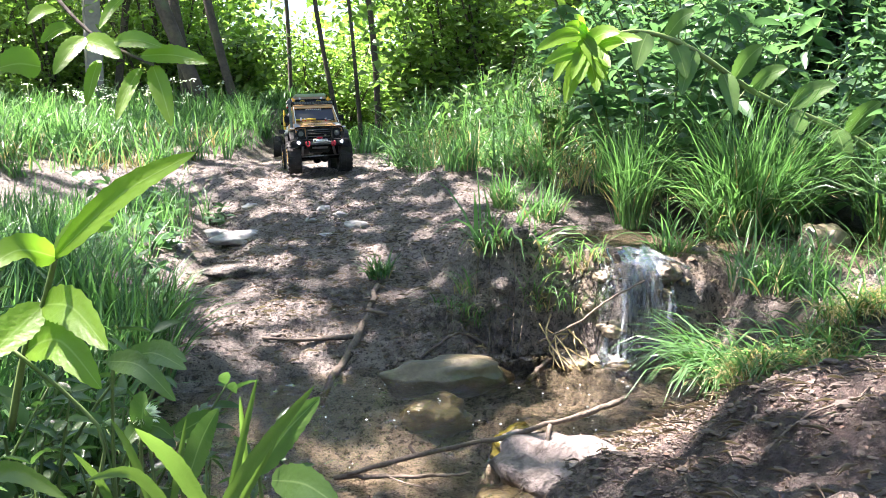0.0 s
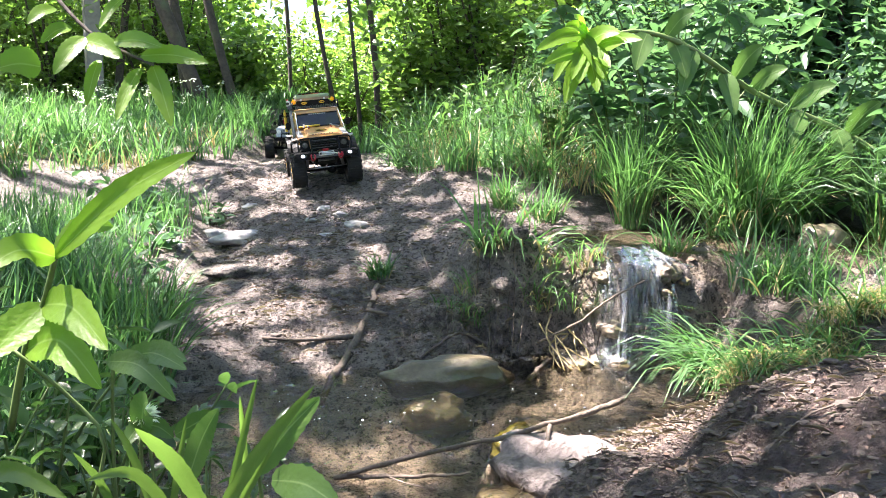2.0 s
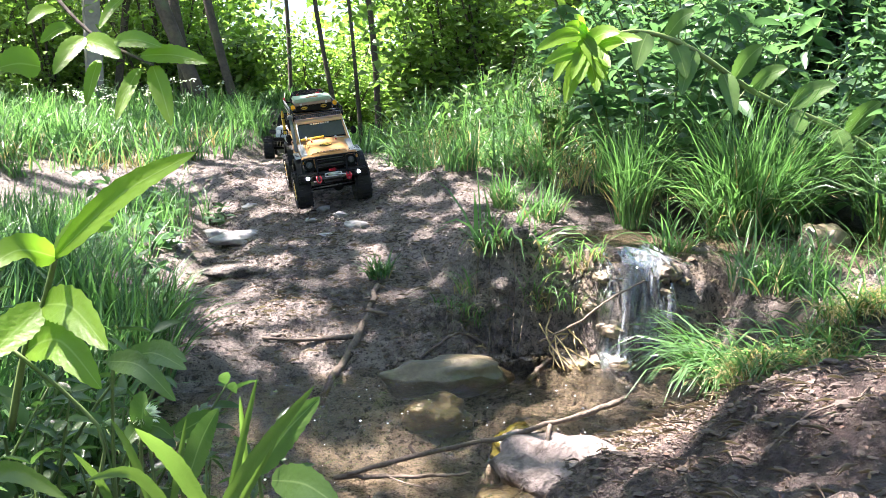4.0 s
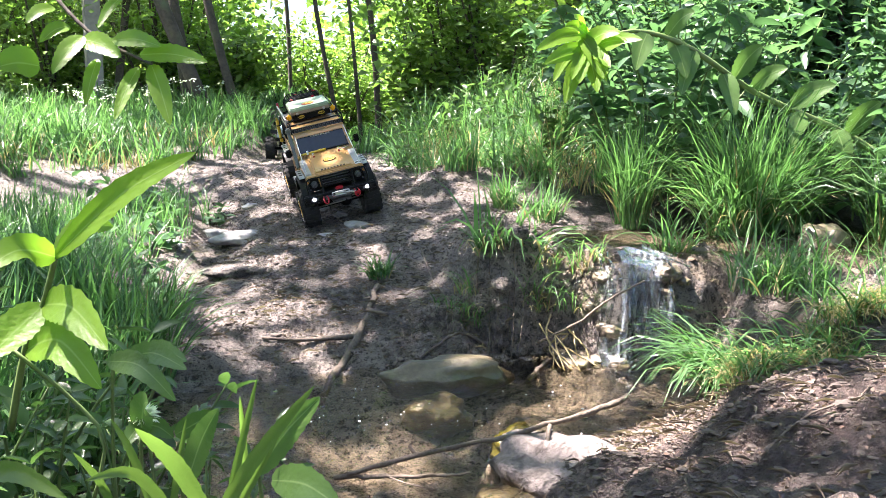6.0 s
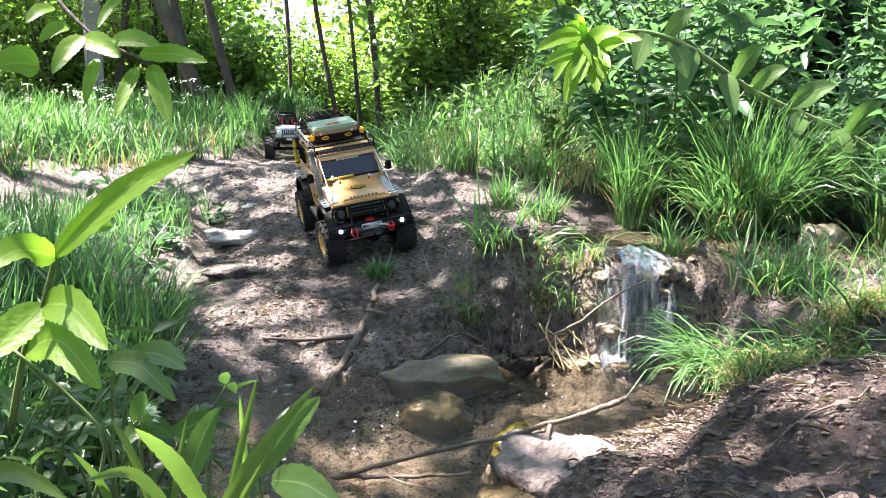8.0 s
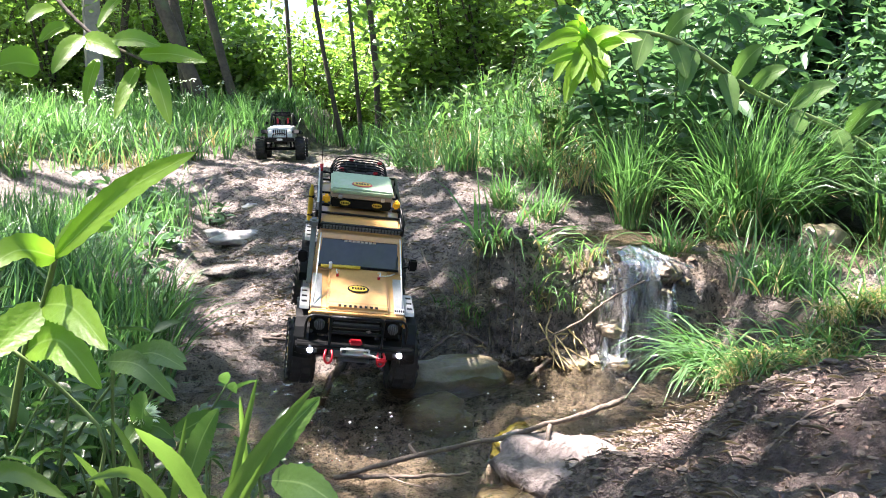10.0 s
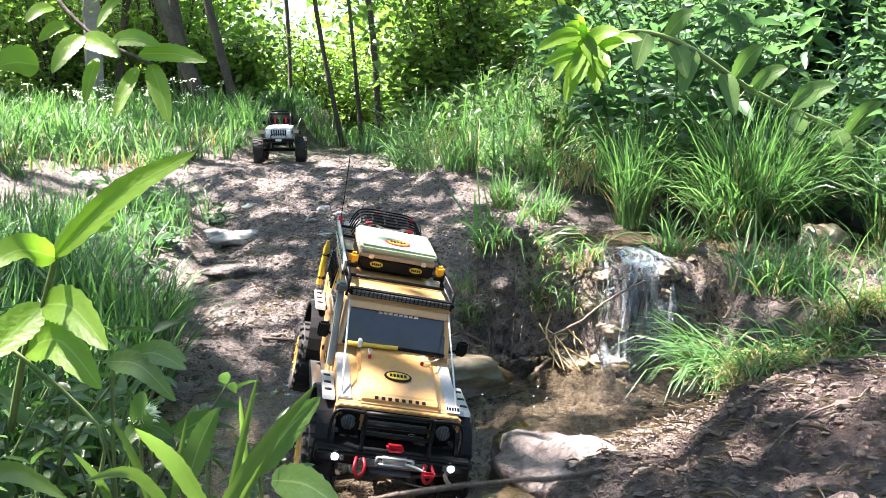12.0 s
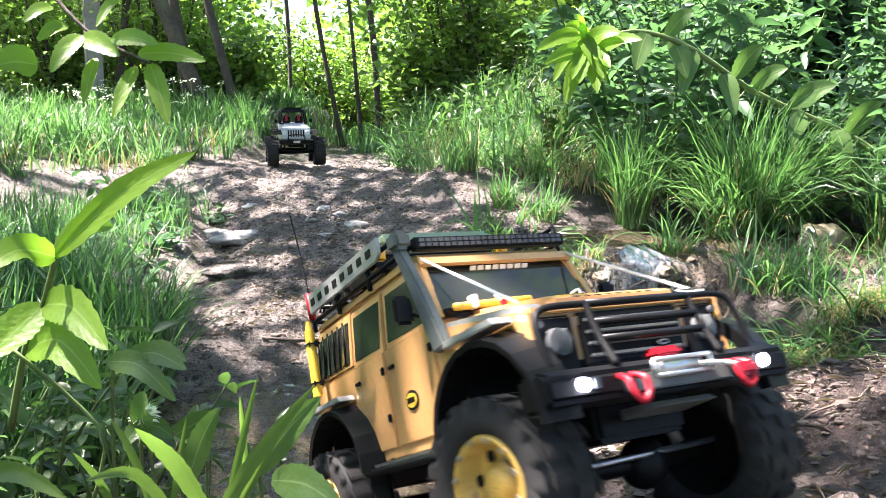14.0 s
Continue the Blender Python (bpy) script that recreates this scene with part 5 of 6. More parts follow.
CUBE_F = np.array([(0, 1, 3, 2), (4, 6, 7, 5), (0, 4, 5, 1), (2, 3, 7, 6), (0, 2, 6, 4), (1, 5, 7, 3)])


def tyre_set(radius, width):
    h = width / 2
    return lathe([(-h * .72, radius * .56), (-h, radius * .66), (-h * 1.02, radius * .82), (-h * .9, radius * .93), (-h * .4, radius * .955),
                  (h * .4, radius * .955), (h * .9, radius * .93), (h * 1.02, radius * .82), (h, radius * .66), (h * .72, radius * .56), (-h * .72, radius * .56)], 40)


def tread(parent, radius, width, lugs=20):
    """Rubber blocks round the tyre, too small to tell apart."""
    h, sets = width / 2, []
    for k in range(lugs):
        for side, off in ((-1, 0), (1, .5)):
            turn = np.array(Matrix.Rotation(2 * math.pi * (k + off) / lugs, 3, "X"))
            for cx, cz, sx, sy, sz in ((side * h * .38, radius * .965, h * .66, radius * .17, radius * .07), (side * h * .96, radius * .90, h * .16, radius * .16, radius * .16)):
                sets.append(((CUBE_V * (sx, sy, sz) + (cx, 0, cz)) @ turn.T, CUBE_F))
    return tagged(raw_part("tread", joined(sets), RUBBER, parent, soft=False), kind="stuff")


def wheel(truck, x, y, radius, width, rim_mat, knobbed=True):
    out = 1 if x > 0 else -1
    w = raw_part("wheel", tyre_set(radius, width), RUBBER, truck)
    tread(w, radius, width)
    w.location = (x, y, .0615)
    h, r = width / 2, radius * .57
    rim = raw_part("rim", lathe([(out * h * .80, r * 1.04), (out * h * .92, r), (out * h * .82, r * .86), (out * h * .35, r * .80), (out * h * .25, r * .42), (out * h * .55, r * .36), (out * h * .62, r * .2), (out * h * .62, .0005)], 32), rim_mat, w)
    raw_part("rim_back", lathe([(-out * h * .8, r * 1.03), (-out * h * .7, r * .9), (out * h * .1, r * .8), (out * h * .1, .0005)], 24), BLACK, w)
    bolts = []
    for k in range(12):
        a = k * math.pi / 6
        bolts.append(((CUBE_V * (.003, .0032, .0032) + (out * h * .93, math.cos(a) * r * .93, math.sin(a) * r * .93)), CUBE_F))
    tagged(raw_part("rim_bolts", joined(bolts), SILVER, w, soft=False), kind="stuff")
    for k in range(6):
        a = k * math.pi / 3
        hole = raw_part("rim_hole", lathe([(0, .0005), (0, r * .13)], 10), BLACK, w)
        hole.location = (out * (h * .31 + .0015), math.cos(a) * r * .62, math.sin(a) * r * .62)
    return w


def bar_text(parent, mat, cx, cy, cz, count, w, h, gap, turn):
    """A row of plain bars where small lettering stands."""
    sets = []
    m = np.array(turn.to_3x3())
    for k in range(count):
        sets.append(((CUBE_V * (w, h, .0008) + ((k - (count - 1) / 2) * gap, 0, 0)) @ m.T + (cx, cy, cz), CUBE_F))
    return tagged(raw_part("lettering", joined(sets), mat, parent, "row of small raised bars", False), kind="stuff")


def badge(parent, name, mat, edge, cx, cy, cz, w, h, turn):
    """An oval badge with a rim and plain bars on it."""
    bm = bmesh.new()
    bmesh.ops.create_cone(bm, cap_ends=True, segments=24, radius1=.5, radius2=.5, depth=.0012, matrix=Matrix.Translation((cx, cy, cz)) @ turn @ Matrix.Diagonal((w, h, 1, 1)))
    b = part(name, bm, edge, parent)
    bm = bmesh.new()
    bmesh.ops.create_cone(bm, cap_ends=True, segments=24, radius1=.5, radius2=.5, depth=.0012, matrix=Matrix.Translation((cx, cy, cz)) @ turn @ Matrix.Translation((0, 0, .0006)) @ Matrix.Diagonal((w * .84, h * .72, 1, 1)))
    part("badge_face", bm, mat, b)
    lift = turn @ Vector((0, 0, .0013))
    bar_text(b, BLACK, cx + lift.x, cy + lift.y, cz + lift.z, 5, w * .09, h * .28, w * .13, turn)
    return b


def tan_truck():
    c = tagged(new("toy_truck"), "tan radio-controlled off-road truck with loaded roof rack", "toy truck")
    # lower body and cab
    prism("body", c, PAINT, [(-.245, .105), (-.225, .105), (-.215, .15), (-.185, .165), (-.14, .165), (-.11, .15), (-.10, .10), (.098, .10), (.105, .15), (.13, .168), (.185, .168), (.203, .155), (.210, .135), (.212, .172), (.203, .181), (.074, .200), (.072, .207), (-.245, .205)], -.090, .090, .003)
    prism("hood", c, PAINT, [(.207, .170), (.207, .184), (.195, .190), (.079, .210), (.072, .210), (.072, .19)], -.062, .062, .004, top=.92)
    for s in (1, -1):
        prism("fender_top", c, PLATE, [(.204, .176), (.202, .1835), (.09, .1985), (.09, .19)], s * .070, s * .0895, .001, "pale checker-plate fender top")
        block("marker_lamp", c, AMBER, s * .088, .2115, .160, .006, .003, .006, .001)
    # cab upper: pillars, roof
    prism("cab_rear", c, PAINT, [(-.245, .205), (-.125, .205), (-.125, .268), (-.235, .268)], -.089, .089, .003, top=.93)
    roof = prism("roof", c, PAINT, [(-.24, .266), (.048, .264), (.044, .274), (.024, .278), (-.225, .278), (-.238, .274)], -.083, .083, .004)
    glass = prism("windshield", c, GLASS, [(.070, .211), (.075, .211), (.045, .265), (.040, .265)], -.083, .083, .0005, "dark tinted windscreen", .95)
    for s in (1, -1):
        prism("windshield_pillar", c, PAINT, [(.068, .205), (.078, .205), (.048, .268), (.036, .268)], s * .080, s * .090, .002, top=.94)
    prism("windshield_header", c, PAINT, [(.052, .259), (.055, .261), (.050, .270), (.040, .270)], -.083, .083, .001)
    block("cowl", c, BLACK, 0, .0785, .2115, .164, .006, .004, .001)
    bar_text(c, WHITE, 0, .0515, .2565, 8, .0062, .0042, .0082, Matrix.Rotation(radians(62), 4, "X"))
    # doors, side windows
    for s in (1, -1):
        for y0, y1 in ((-.035, .066), (-.122, -.04)):
            d = prism("door", c, PAINT, [(y0, .112), (y1, .112), (y1, .203), (y0, .203)], s * .0895, s * .0925, .001)
            prism("window_frame", d, PAINT, [(y0, .203), (y1, .203), (min(y1, .059) - .014 * (y1 > 0), .262), (y0, .262)], s * .0845, s * .0900, .001, top=.945)
            prism("window_pane", d, GLASS, [(y0 + .006, .209), (y1 - .010, .209), (min(y1, .059) - .024 * (y1 > 0) - .004, .256), (y0 + .006, .256)], s * .0855, s * .0902, .0005, "dark side window", .95)
            block("door_handle", d, BLACK, s * .0935, y0 + .012, .185, .003, .013, .004, .001)
            for z in (.14, .185):
                block("hinge", d, BLACK, s * .0935, y1 - .004, z, .003, .006, .008, .001)
        prism("rear_window", c, GLASS, [(-.232, .212), (-.135, .212), (-.135, .256), (-.226, .256)], s * .0850, s * .0902, .0005, "dark side window behind black mesh", .95)
        for k in range(6):
            rod("window_bar", c, BLACK, [(s * .0905, -.225 + k * .0165, .21), (s * .0880, -.225 + k * .0165, .258)], .0012, sides=5)
        badge(c, "door_badge", YELLOW, BLACK, s * .0932, .01, .148, .026, .018, Matrix.Rotation(radians(90 * s), 4, "Y") @ Matrix.Rotation(radians(90), 4, "Z"))
        # arches, sliders
        for y in (-.162, .162):
            a = np.linspace(0, math.pi, 13)
            bm = bmesh.new()
            ring = []
            for t in a:
                ring.append([bm.verts.new((s * x, y + math.cos(t) * r * 1.12, .095 + math.sin(t) * r)) for x, r in ((.088, .067), (.114, .067), (.115, .072), (.088, .077))])
            for i in range(12):
                for j in range(4):
                    bm.faces.new((ring[i][j], ring[i][(j + 1) % 4], ring[i + 1][(j + 1) % 4], ring[i + 1][j]))
            bm.faces.new(ring[0]), bm.faces.new(ring[-1][::-1])
            bmesh.ops.recalc_face_normals(bm, faces=bm.faces[:])
            flare = part("wheel_arch", bm, BLACK, c)
            q = 1 if y > 0 else -1
            arch = [(.100, .10), (.107, .148), (.131, .165), (.184, .165), (.201, .153), (.207, .135)]
            arch = [(u * q + (.0 if q > 0 else -.012), w) for u, w in arch]
            prism("arch_liner", c, BLACK, arch + [(u * .988 + y * .012, w - .005) for u, w in arch[::-1]], s * .02, s * .0893, 0)
            prism("arch_plate", flare, PLATE, [(y - .05, .172), (y + .035, .172), (y + .03, .178), (y - .045, .178)], s * .092, s * .110, .001, "bright plate on the wheel arch")
            for k in range(3):
                block("plate_slot", flare, BLACK, s * .102, y - .03 + k * .022, .1785, .010, .005, .001, 0)
        bars("rock_slider", c, BLACK, [[(s * .098, -.098, .098), (s * .104, -.085, .094), (s * .104, .08, .094), (s * .098, .095, .098)], [(s * .08, -.06, .105), (s * .104, -.06, .094)], [(s * .08, .06, .105), (s * .104, .06, .094)]], .004)
        prism("step_plate", c, SILVER, [(-.07, .098), (.07, .098), (.07, .1005), (-.07, .1005)], s * .09, s * .106, 0)
        m = block("side_mirror", c, BLACK, s * .112, .060, .219, .018, .008, .026, .003)
        rod("mirror_arm", m, BLACK, [(s * .09, .062, .21), (s * .106, .060, .216)], .002)
        block("tail_lamp", c, RED, s * .082, -.2465, .15, .01, .004, .012, .001)
        # cords from the roof's corners to the bumper
        rod("limb_cord", c, CORD, [(s * .080, .048, .269), (s * .085, .195, .187)], .0014, "pale cord from roof to fender")
        k = block("hood_catch", c, RED, s * .041, .110, .2065, .005, .005, .008, .001)
        rod("catch_ring", k, SILVER, [(s * .041, .11, .209), (s * .044, .104, .216), (s * .038, .100, .213)], .0013)
    rod("hood_wire", c, CORD, [(-.041, .11, .212), (-.060, .10, .209), (-.075, .08, .206)], .001)
    # snorkel on the driver's far side
    prism("snorkel", c, GREY, [(.080, .175), (.102, .178), (.074, .235), (.045, .283), (.032, .283), (.056, .235)], .0905, .1005, .002, "dark grey plastic snorkel")
    block("snorkel_head", c, GREY, .096, .043, .287, .017, .022, .018, .004)
    # front
    g = block("grille", c, BLACK, 0, .2105, .152, .098, .006, .040, .002)
    for k in range(4):
        block("grille_slat", g, GREY, 0, .2145, .139 + k * .0088, .088, .003, .003, .0008)
    badge(g, "grille_badge", SILVER, BLACK, -.024, .2158, .143, .012, .006, Matrix.Rotation(radians(-90), 4, "X"))
    for s in (1, -1):
        p = block("headlight_panel", c, BLACK, s * .0705, .2105, .150, .036, .005, .042, .002)
        bm = bmesh.new()
        bmesh.ops.create_cone(bm, cap_ends=True, segments=24, radius1=.0115, radius2=.0100, depth=.006, matrix=Matrix.Translation((s * .070, .2150, .151)) @ Matrix.Rotation(radians(-90), 4, "X"))
        hl = part("headlight", bm, LENS, p, "round clear headlight")
        bars("headlight_guard", p, GREY, [[(s * .070 + dx, .2195, .142), (s * .070 + dx, .2195, .160)] for dx in (-.004, 0, .004)], .0006)
        for z in (.136, .165):
            bm = bmesh.new()
            bmesh.ops.create_cone(bm, cap_ends=True, segments=14, radius1=.0035, radius2=.003, depth=.004, matrix=Matrix.Translation((s * .084, .2140, z)) @ Matrix.Rotation(radians(-90), 4, "X"))
            part("side_lamp", bm, LENS, p)
        prism("headlight_surround", c, PAINT, [(.2070, .128), (.2145, .128), (.2145, .175), (.2070, .175)], s * .0885, s * .0925, .001)
    block("grille_header", c, PAINT, 0, .2105, .1755, .176, .007, .005, .001)
    bar_text(c, BLACK, 0, .2005, .1872, 8, .0055, .0055, .0100, Matrix.Rotation(radians(-20), 4, "X"))
    badge(c, "hood_badge", YELLOW, BLACK, 0, .150, .1994, .042, .024, Matrix.Rotation(radians(-9.8), 4, "X"))
    block("number_plate", c, WHITE, -.079, .2020, .1842, .020, .012, .001, 0, "small white plate with plain bars", Matrix.Rotation(radians(-25), 4, "X"))
    bar_text(c, BLACK, -.079, .2020, .1850, 5, .0026, .006, .004, Matrix.Rotation(radians(-25), 4, "X"))
    b = prism("bumper", c, BLACK, [(.2130, .103), (.2430, .101), (.2500, .106), (.2500, .122), (.2430, .128), (.2130, .128)], -.112, .112, .003)
    block("bumper_step", b, GREY, 0, .2505, .112, .10, .004, .012, .001)
    for s in (1, -1):
        bm = bmesh.new()
        bmesh.ops.create_uvsphere(bm, u_segments=16, v_segments=8, radius=.0050, matrix=Matrix.Translation((s * .084, .2505, .1155)) @ Matrix.Diagonal((1, .55, 1, 1)))
        part("bumper_lamp", bm, LAMP, b, "lit white bumper lamp", True)
        block("lamp_housing", b, BLACK, s * .084, .2465, .1155, .022, .007, .014, .002)
        block("lamp_lens", b, LENS, s * .074, .2512, .1155, .006, .002, .008, .0005)
        rod("shackle", b, RED, [(s * .044, .2510, .118), (s * .042, .2620, .114), (s * .043, .2650, .104), (s * .049, .2650, .098), (s * .055, .2650, .104), (s * .056, .2620, .114), (s * .054, .2510, .118)], .0024, "red tow shackle", 22)
    w = block("winch", b, RED, 0, .2380, .1315, .025, .018, .008, .003, "red winch motor housing")
    bm = bmesh.new()
    bmesh.ops.create_cone(bm, cap_ends=True, segments=20, radius1=.006, radius2=.006, depth=.034, matrix=Matrix.Translation((0, .2510, .1195)) @ Matrix.Rotation(radians(90), 4, "Y"))
    part("winch_drum", bm, SILVER, w, soft=True)
    bars("fairlead", b, SILVER, [[(-.026, .2560, .114), (.026, .2560, .114)], [(-.026, .2560, .125), (.026, .2560, .125)], [(-.026, .2560, .114), (-.026, .2560, .125)], [(.026, .2560, .114), (.026, .2560, .125)]], .002)
    rod("winch_rope", b, CORD, [(-.015, .2560, .119), (-.032, .2600, .117), (-.046, .2630, .113)], .0018)
    block("winch_hook", b, RED, -.050, .2640, .110, .020, .008, .010, .003, "red winch hook")
    bars("bull_bar", c, BLACK, [[(s * .049, .2460, .126), (s * .049, .2340, .150), (s * .049, .2260, .176)] for s in (1, -1)] + [[(-.049, .2265, .175), (.049, .2265, .175)], [(-.049, .2305, .160), (.049, .2305, .160)], [(-.049, .2350, .147), (.049, .2350, .147)]], .0032)
    for s in (1, -1):
        rod("bull_bar_wing", c, BLACK, [(s * .049, .2265, .175), (s * .085, .2240, .174), (s * .095, .2260, .160), (s * .095, .2340, .130)], .0026)
    # tools on the hood
    rod("axe_handle", c, YELLOW, [(.075, .085, .213), (-.004, .085, .215)], .0036, "yellow tool handle")
    block("axe_head", c, WHITE, .056, .086, .216, .006, .010, .012, .001)
    # rack and load
    rack = [[(s * .085, .044, .282), (s * .085, -.235, .282)] for s in (1, -1)] + [[(s * .085, .034, .300), (s * .085, -.235, .300)] for s in (1, -1)]
    rack += [[(-.085, y, .282), (.085, y, .282)] for y in (.044, -.03, -.09, -.15, -.235)] + [[(-.085, -.235, .300), (.085, -.235, .300)]]
    rack += [[(s * .085, y, .270), (s * .085, y, .300)] for s in (1, -1) for y in (.034, -.06, -.15, -.235)]
    for knots in rack:
        rod("rack_bar", c, BLACK, knots, .0026, sides=6)
    lb = block("light_bar", c, BLACK, 0, .044, .2835, .168, .012, .012, .002, "black roof light bar with many small lenses")
    for k in range(24):
        for z in (.2812, .2858):
            bm = bmesh.new()
            box(bm, (k - 11.5) * .0066, .0505, z, .0048, .002, .0034)
            part("lens", bm, LENS, lb)
    case = block("storage_case", c, BLACK, 0, -.108, .297, .128, .104, .022, .003, "dark storage case with pale green lid")
    block("case_band", case, BROWN_CASE, 0, -.108, .3125, .130, .106, .010, .002)
    lid = block("lid", case, GREEN_CASE, 0, -.108, .3235, .132, .108, .013, .004, "pale green case lid")
    badge(lid, "lid_badge", YELLOW, RED, .0, -.088, .3306, .044, .030, Matrix())
    for s in (1, -1):
        badge(case, "case_badge", YELLOW, BLACK, s * .034, -.0552, .298, .026, .014, Matrix.Rotation(radians(-90), 4, "X"))
        block("latch", case, SILVER, s * .045, -.054, .311, .008, .003, .008, .001)
        block("beacon", c, AMBER, s * .074, -.052, .305, .015, .013, .019, .004, "amber warning lamp")
        block("beacon_base", c, BLACK, s * .074, -.052, .293, .017, .015, .006, .001)
    spare = raw_part("spare_tyre", tyre_set(.048, .036), RUBBER, c)
    tread(spare, .048, .036, 18)
    spare.matrix_basis = Matrix.Translation((0, -.218, .307)) @ Matrix.Rotation(radians(90), 4, "Y")
    raw_part("rim", lathe([(.014, .027), (.004, .022), (.004, .0005)], 20), BLACK, spare)
    net = []
    for k in range(6):
        u = -.062 + k * .0248
        net.append([(u, -.172, .300), (u * .9, -.19, .330), (u * .9, -.218, .333), (u * .9, -.245, .328), (u, -.262, .300)])
        v = -.172 - k * .018
        net.append([(-.066, v, .300), (-.05, v, .330), (0, v, .334), (.05, v, .330), (.066, v, .300)])
    bars("cargo_net", c, BLACK, net, .0014, "black elastic cargo net", 5)
    for k, (x, y) in enumerate(((.042, -.178), (-.032, -.172), (.02, -.25), (-.045, -.245))):
        block("net_hook", c, RED, x, y, .331, .012, .008, .006, .002)
    prism("traction_board", c, PLATE, [(-.225, .289), (-.02, .289), (-.012, .294), (-.012, .311), (-.225, .313)], .0885, .0925, .001, "silver traction board tied to the rack")
    for k in range(8):
        block("board_slot", c, BLACK, .0928, -.21 + k * .025, .301, .001, .012, .008, 0)
    bm = bmesh.new()
    bmesh.ops.create_cone(bm, cap_ends=True, segments=16, radius1=.0056, radius2=.0056, depth=.075, matrix=Matrix.Translation((.104, -.205, .228)))
    bmesh.ops.create_cone(bm, cap_ends=True, segments=16, radius1=.0045, radius2=.0025, depth=.012, matrix=Matrix.Translation((.104, -.205, .271)))
    can = part("gas_canister", bm, YELLOW, c, "yellow canister strapped to the side")
    for z in (.205, .25):
        block("strap", can, BLACK, .1025, -.205, z, .015, .014, .006, .002)
    ant = rod("antenna", c, BLACK, [(.086, -.236, .30), (.088, -.240, .36), (.092, -.25, .43)], .0009, sides=5)
    rod("antenna_base", ant, RED, [(.086, -.236, .285), (.087, -.238, .318)], .0042)
    # underside
    block("chassis", c, BLACK, 0, 0, .092, .085, .40, .03, .004)
    for y in (-.162, .162):
        a = rod("axle", c, BLACK, [(-.09, y, .059), (.09, y, .059)], .008)
        bm = bmesh.new()
        bmesh.ops.create_uvsphere(bm, u_segments=14, v_segments=10, radius=.02, matrix=Matrix.Translation((-.022, y, .058)))
        part("differential", bm, BLACK, a, soft=True)
    for s in (1, -1):
        for y in (-.162, .162):
            rod("shock", c, SILVER, [(s * .066, y * .98, .068), (s * .055, y * .88, .13)], .0055)
    rod("steering_link", c, SILVER, [(-.085, .178, .066), (.085, .178, .062)], .0025)
    prism("skid_plate", c, SILVER, [(.213, .098), (.243, .098), (.250, .094), (.213, .09)], -.03, .03, .001)
    wheels = [wheel(c, s * .1, y, .0645, .052, RIM) for s in (1, -1) for y in (-.162, .162)]
    return c, wheels


def silver_truck():
    c = tagged(new("toy_truck"), "silver radio-controlled rock crawler with black roll cage", "toy truck")
    prism("body", c, SILVER_PAINT, [(-.20, .115), (.20, .115), (.205, .14), (.205, .176), (.195, .184), (.04, .196), (.03, .205), (-.20, .205)], -.072, .072, .005)
    prism("hood", c, SILVER_PAINT, [(.20, .178), (.19, .188), (.04, .203), (.04, .18)], -.062, .062, .005, top=.9)
    g = prism("grille", c, SILVER_PAINT, [(.200, .128), (.211, .128), (.209, .182), (.200, .184)], -.073, .073, .003)
    for k in range(7):
        block("grille_slot", g, BLACK, (k - 3) * .0125, .2115, .155, .0065, .003, .034, .001)
    for s in (1, -1):
        bm = bmesh.new()
        bmesh.ops.create_cone(bm, cap_ends=True, segments=20, radius1=.012, radius2=.011, depth=.005, matrix=Matrix.Translation((s * .057, .2115, .158)) @ Matrix.Rotation(radians(-90), 4, "X"))
        part("headlight", bm, WHITE, g, "round pale headlight")
        for y in (-.155, .155):
            prism("fender", c, BLACK, [(y - .07, .150), (y - .05, .172), (y + .045, .172), (y + .06, .150), (y + .055, .15), (y + .04, .165), (y - .045, .165), (y - .064, .15)], s * .07, s * .112, .001)
        block("side_mirror", c, BLACK, s * .09, .035, .215, .016, .007, .018, .002)
    bars("roll_cage", c, BLACK, [[(s * .068, .045, .20), (s * .060, .012, .268), (s * .060, -.19, .268), (s * .068, -.20, .20)] for s in (1, -1)] + [[(-.060, y, .268), (.060, y, .268)] for y in (.012, -.06, -.12, -.19)] + [[(s * .060, -.08, .268), (s * .068, -.08, .20)] for s in (1, -1)]
         + [[(-.060, .012, .268), (.060, -.06, .268)], [(.060, .012, .268), (-.060, -.06, .268)]], .0045)
    bars("windshield_frame", c, BLACK, [[(-.066, .045, .203), (.066, .045, .203)], [(-.060, .014, .262), (.060, .014, .262)]], .004)
    block("roof_load", c, BLACK, 0, -.08, .278, .10, .15, .012, .004, "black roof rack load")
    for s in (1, -1):
        block("seat", c, BLACK, s * .032, -.05, .215, .04, .04, .05, .006)
        block("harness", c, RED, s * .032, -.028, .232, .012, .004, .034, .001, "red seat harness")
    b = prism("bumper", c, BLACK, [(.205, .100), (.245, .104), (.247, .122), (.205, .126)], -.085, .085, .003)
    block("winch", b, SILVER, 0, .248, .114, .034, .01, .012, .002)
    bars("bull_bar", b, BLACK, [[(-.04, .24, .12), (-.035, .238, .146), (.035, .238, .146), (.04, .24, .12)]], .003)
    block("chassis", c, BLACK, 0, 0, .10, .08, .36, .03, .004)
    for y in (-.155, .155):
        rod("axle", c, BLACK, [(-.09, y, .060), (.09, y, .060)], .009)
        for s in (1, -1):
            rod("shock", c, BLACK, [(s * .06, y, .07), (s * .05, y * .85, .14)], .006)
    for o in c.children:
        o.scale, o.location.z = (.86, 1, .87), .008
    wheels = [wheel(c, s * .101, y, .062, .048, BLACK) for s in (1, -1) for y in (-.155, .155)]
    return c, wheels


truck, truck_wheels = tan_truck()
crawler, crawler_wheels = silver_truck()


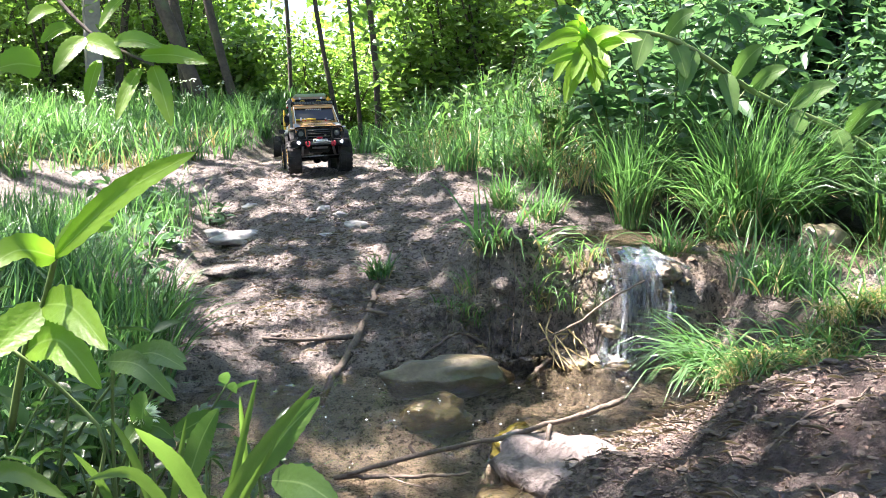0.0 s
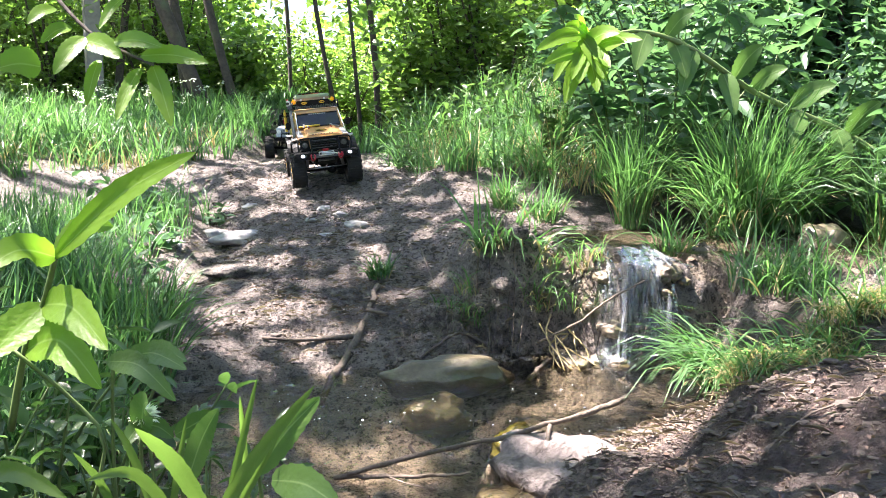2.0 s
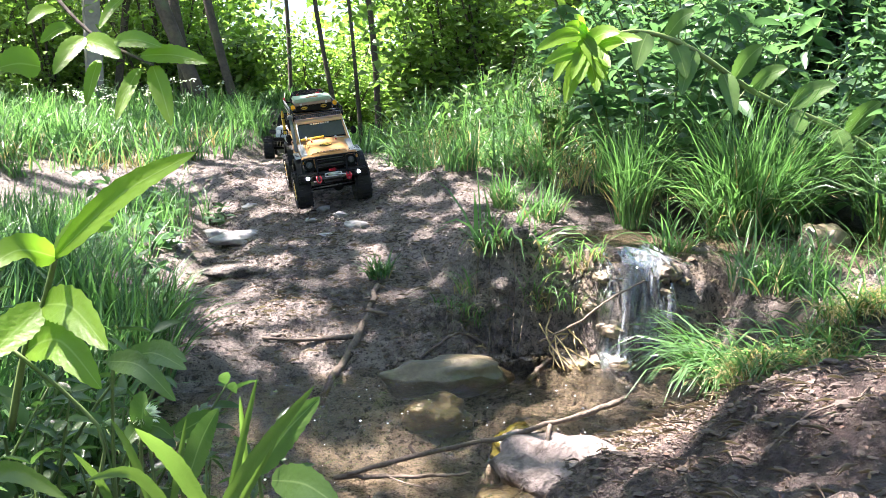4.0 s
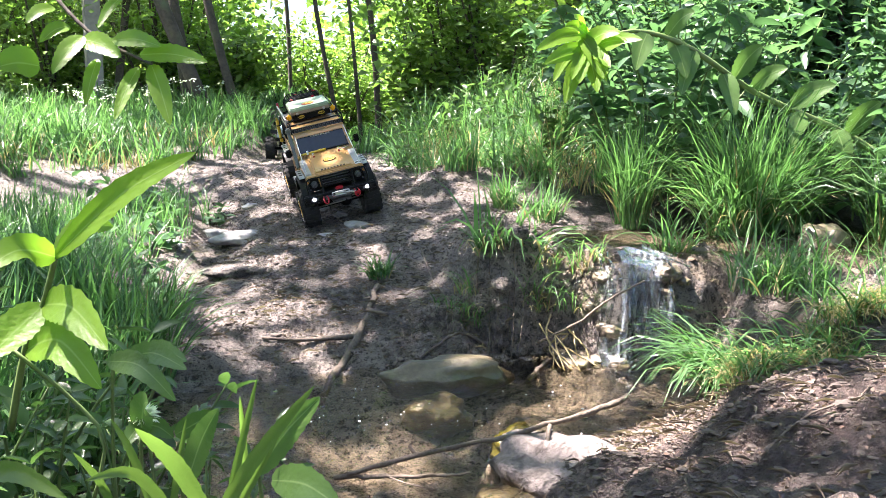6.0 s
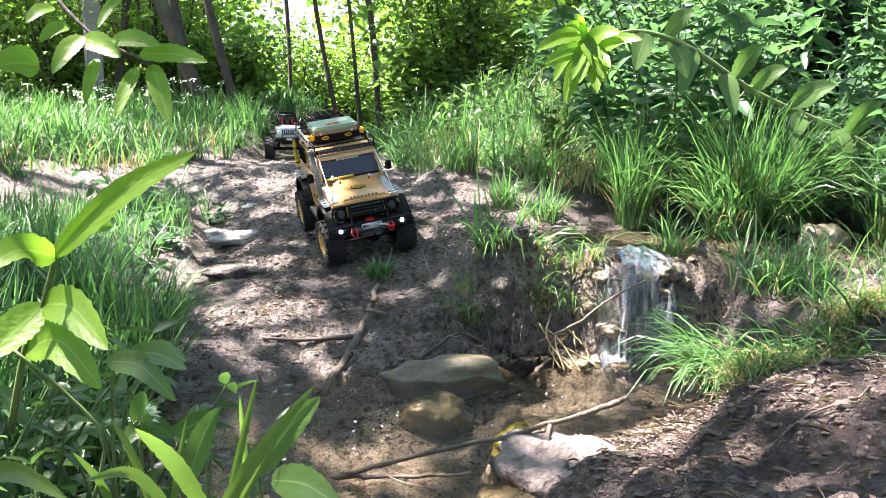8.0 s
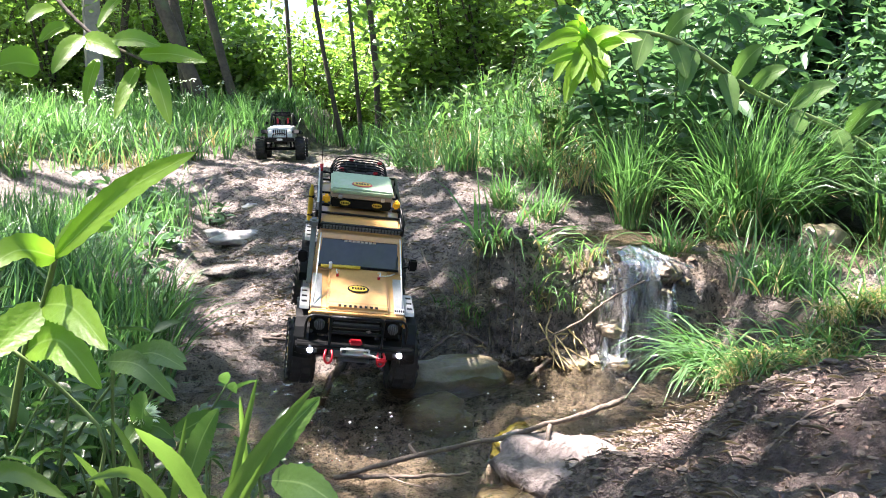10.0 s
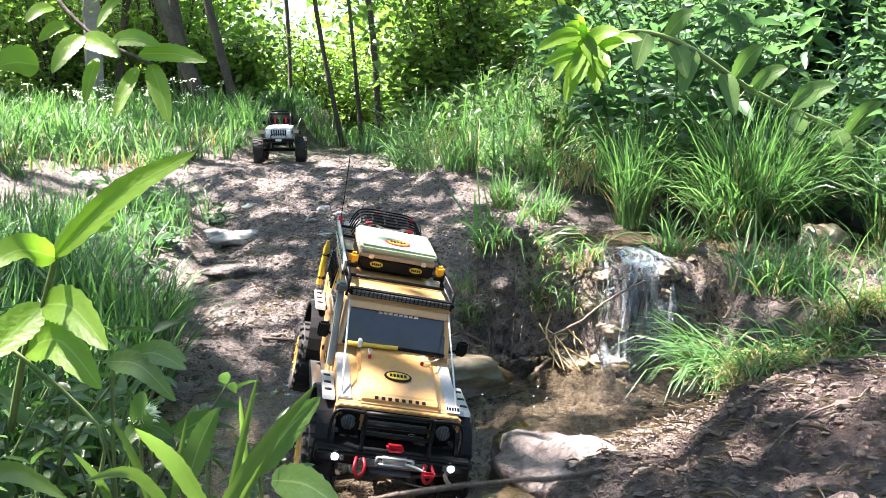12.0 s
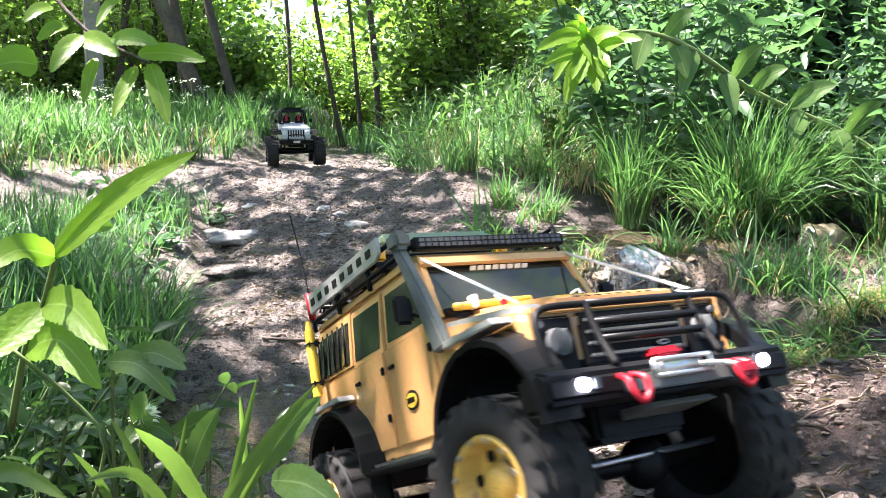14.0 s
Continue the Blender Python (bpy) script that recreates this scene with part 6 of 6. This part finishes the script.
# ---- what moves ----
TRUCK_ROWS = [
    (0.0, pose(-0.531, 3.561, 0.365, 3.1, 2.2, 193.9)),
    (2.5, pose(-0.453, 3.235, 0.343, -3.0, 6.4, 193.4)),
    (3.0, pose(-0.444, 3.183, 0.338, -4.4, 6.9, 193.5)),
    (5.5, pose(-0.376, 2.885, 0.298, -14.2, 11.4, 195.0)),
    (6.5, pose(-0.359, 2.868, 0.289, -13.4, 14.7, 195.3)),
    (7.2, pose(-0.305, 2.672, 0.253, -8.5, 13.4, 201.4)),
    (8.1, pose(-0.256, 2.462, 0.219, -11.2, 8.8, 197.1)),
    (10.5, pose(-0.203, 1.734, 0.057, -19.5, -11.7, 189.3)),
    (11.0, pose(-0.188, 1.690, 0.041, -25.4, -15.8, 192.0)),
    (11.5, pose(-0.160, 1.525, 0.023, -20.2, -16.4, 195.5)),
    (12.0, pose(-0.139, 1.397, 0.014, -11.4, -11.5, 192.3)),
    (12.5, pose(-0.119, 1.285, 0.017, -3.2, -5.8, 191.1)),
    (13.0, pose(-0.072, 1.089, 0.033, 10.8, 0.1, 193.2)),
    (13.5, pose(-0.008, 0.883, 0.104, 22.2, -3.7, 196.0)),
    (14.0, pose(0.077, 0.729, 0.159, 25.8, -1.8, 208.4)),
]
CRAWLER_ROWS = [
    (0.0, pose(-.85, 4.95, .380, 1, 0, 190)),
    (2.5, pose(-.87, 4.82, .380, 1, 0, 188)),
    (5.5, pose(-.85, 4.75, .380, 1, 0, 189)),
    (8.0, pose(-.85, 4.68, .380, 1, 0, 192)),
    (10.5, pose(-.862, 4.55, .380, 1, 0, 186)),
    (11.2, pose(-.855, 4.46, .380, 1, 0, 186)),
    (12.5, pose(-.785, 4.22, .383, 0, 1, 190)),
    (14.0, pose(-.685, 3.93, .386, -1, 1, 193)),
]


def roll_wheels(rows, wheels, radius, steer=()):
    """Turns the wheels by the way that the truck has gone."""
    ts = np.array([t for t, _ in rows])
    at = np.array([m.translation[:] for _, m in rows])
    gone = np.concatenate([[0], np.cumsum(np.linalg.norm(np.diff(at, axis=0), axis=1))])
    for w in wheels:
        home = w.location.copy()
        keys = []
        for t in np.arange(0, 14.01, .1):
            a = -math.degrees(np.interp(t, ts, gone) / radius)
            s = np.interp(t, [p for p, _ in steer], [q for _, q in steer]) if steer and home.y > 0 else 0
            keys.append((float(round(t, 2)), Matrix.Translation(home) @ pose(0, 0, 0, 0, 0, s) @ pose(0, 0, 0, a, 0, 0)))
        walk(w, keys)


def motions():
    walk(truck, TRUCK_ROWS)
    walk(crawler, CRAWLER_ROWS)
    roll_wheels(TRUCK_ROWS, truck_wheels, .060, ((0, 0), (6.4, 0), (7.2, -8), (8.2, 4), (11, 3), (13.2, 0), (14, 10)))
    roll_wheels(CRAWLER_ROWS, crawler_wheels, .062)
    rng = np.random.default_rng(45)
    for s in strands:
        walk(s, [(float(t), pose(*rng.normal(0, .0016, 2), rng.normal(0, .004))) for t in np.arange(0, 14.01, .5)])
    for b in bubbles:
        x, y, z = b.location
        dx, dy = rng.uniform(-.10, -.03), rng.uniform(-.06, .0)
        walk(b, [(float(t), pose(x + dx * t / 14 + .004 * math.sin(t), y + dy * t / 14, z)) for t in (0, 3.5, 7, 10.5, 14)])
    walk(twig, [(0, pose(0, 0, 0)), (3.2, pose(0, 0, 0)), (6.5, pose(-.0014, 0, .001)), (11, pose(-.0016, 0, .0012)), (14, pose(-.003, 0, .002))])
    walk(branch, [(0, pose(.08, 1.275, .055)), (11.4, pose(.08, 1.275, .055)), (11.7, pose(.085, 1.25, .052, 0, 0, -3)), (12.0, pose(.14, 1.10, .065, 0, 0, -17)),
                  (12.3, pose(.02, .70, .22, 4, 0, -28)), (12.5, pose(-.02, .45, .30, 0, 0, -33)), (14.0, pose(-.02, .45, .30, 0, 0, -33))])


motions()
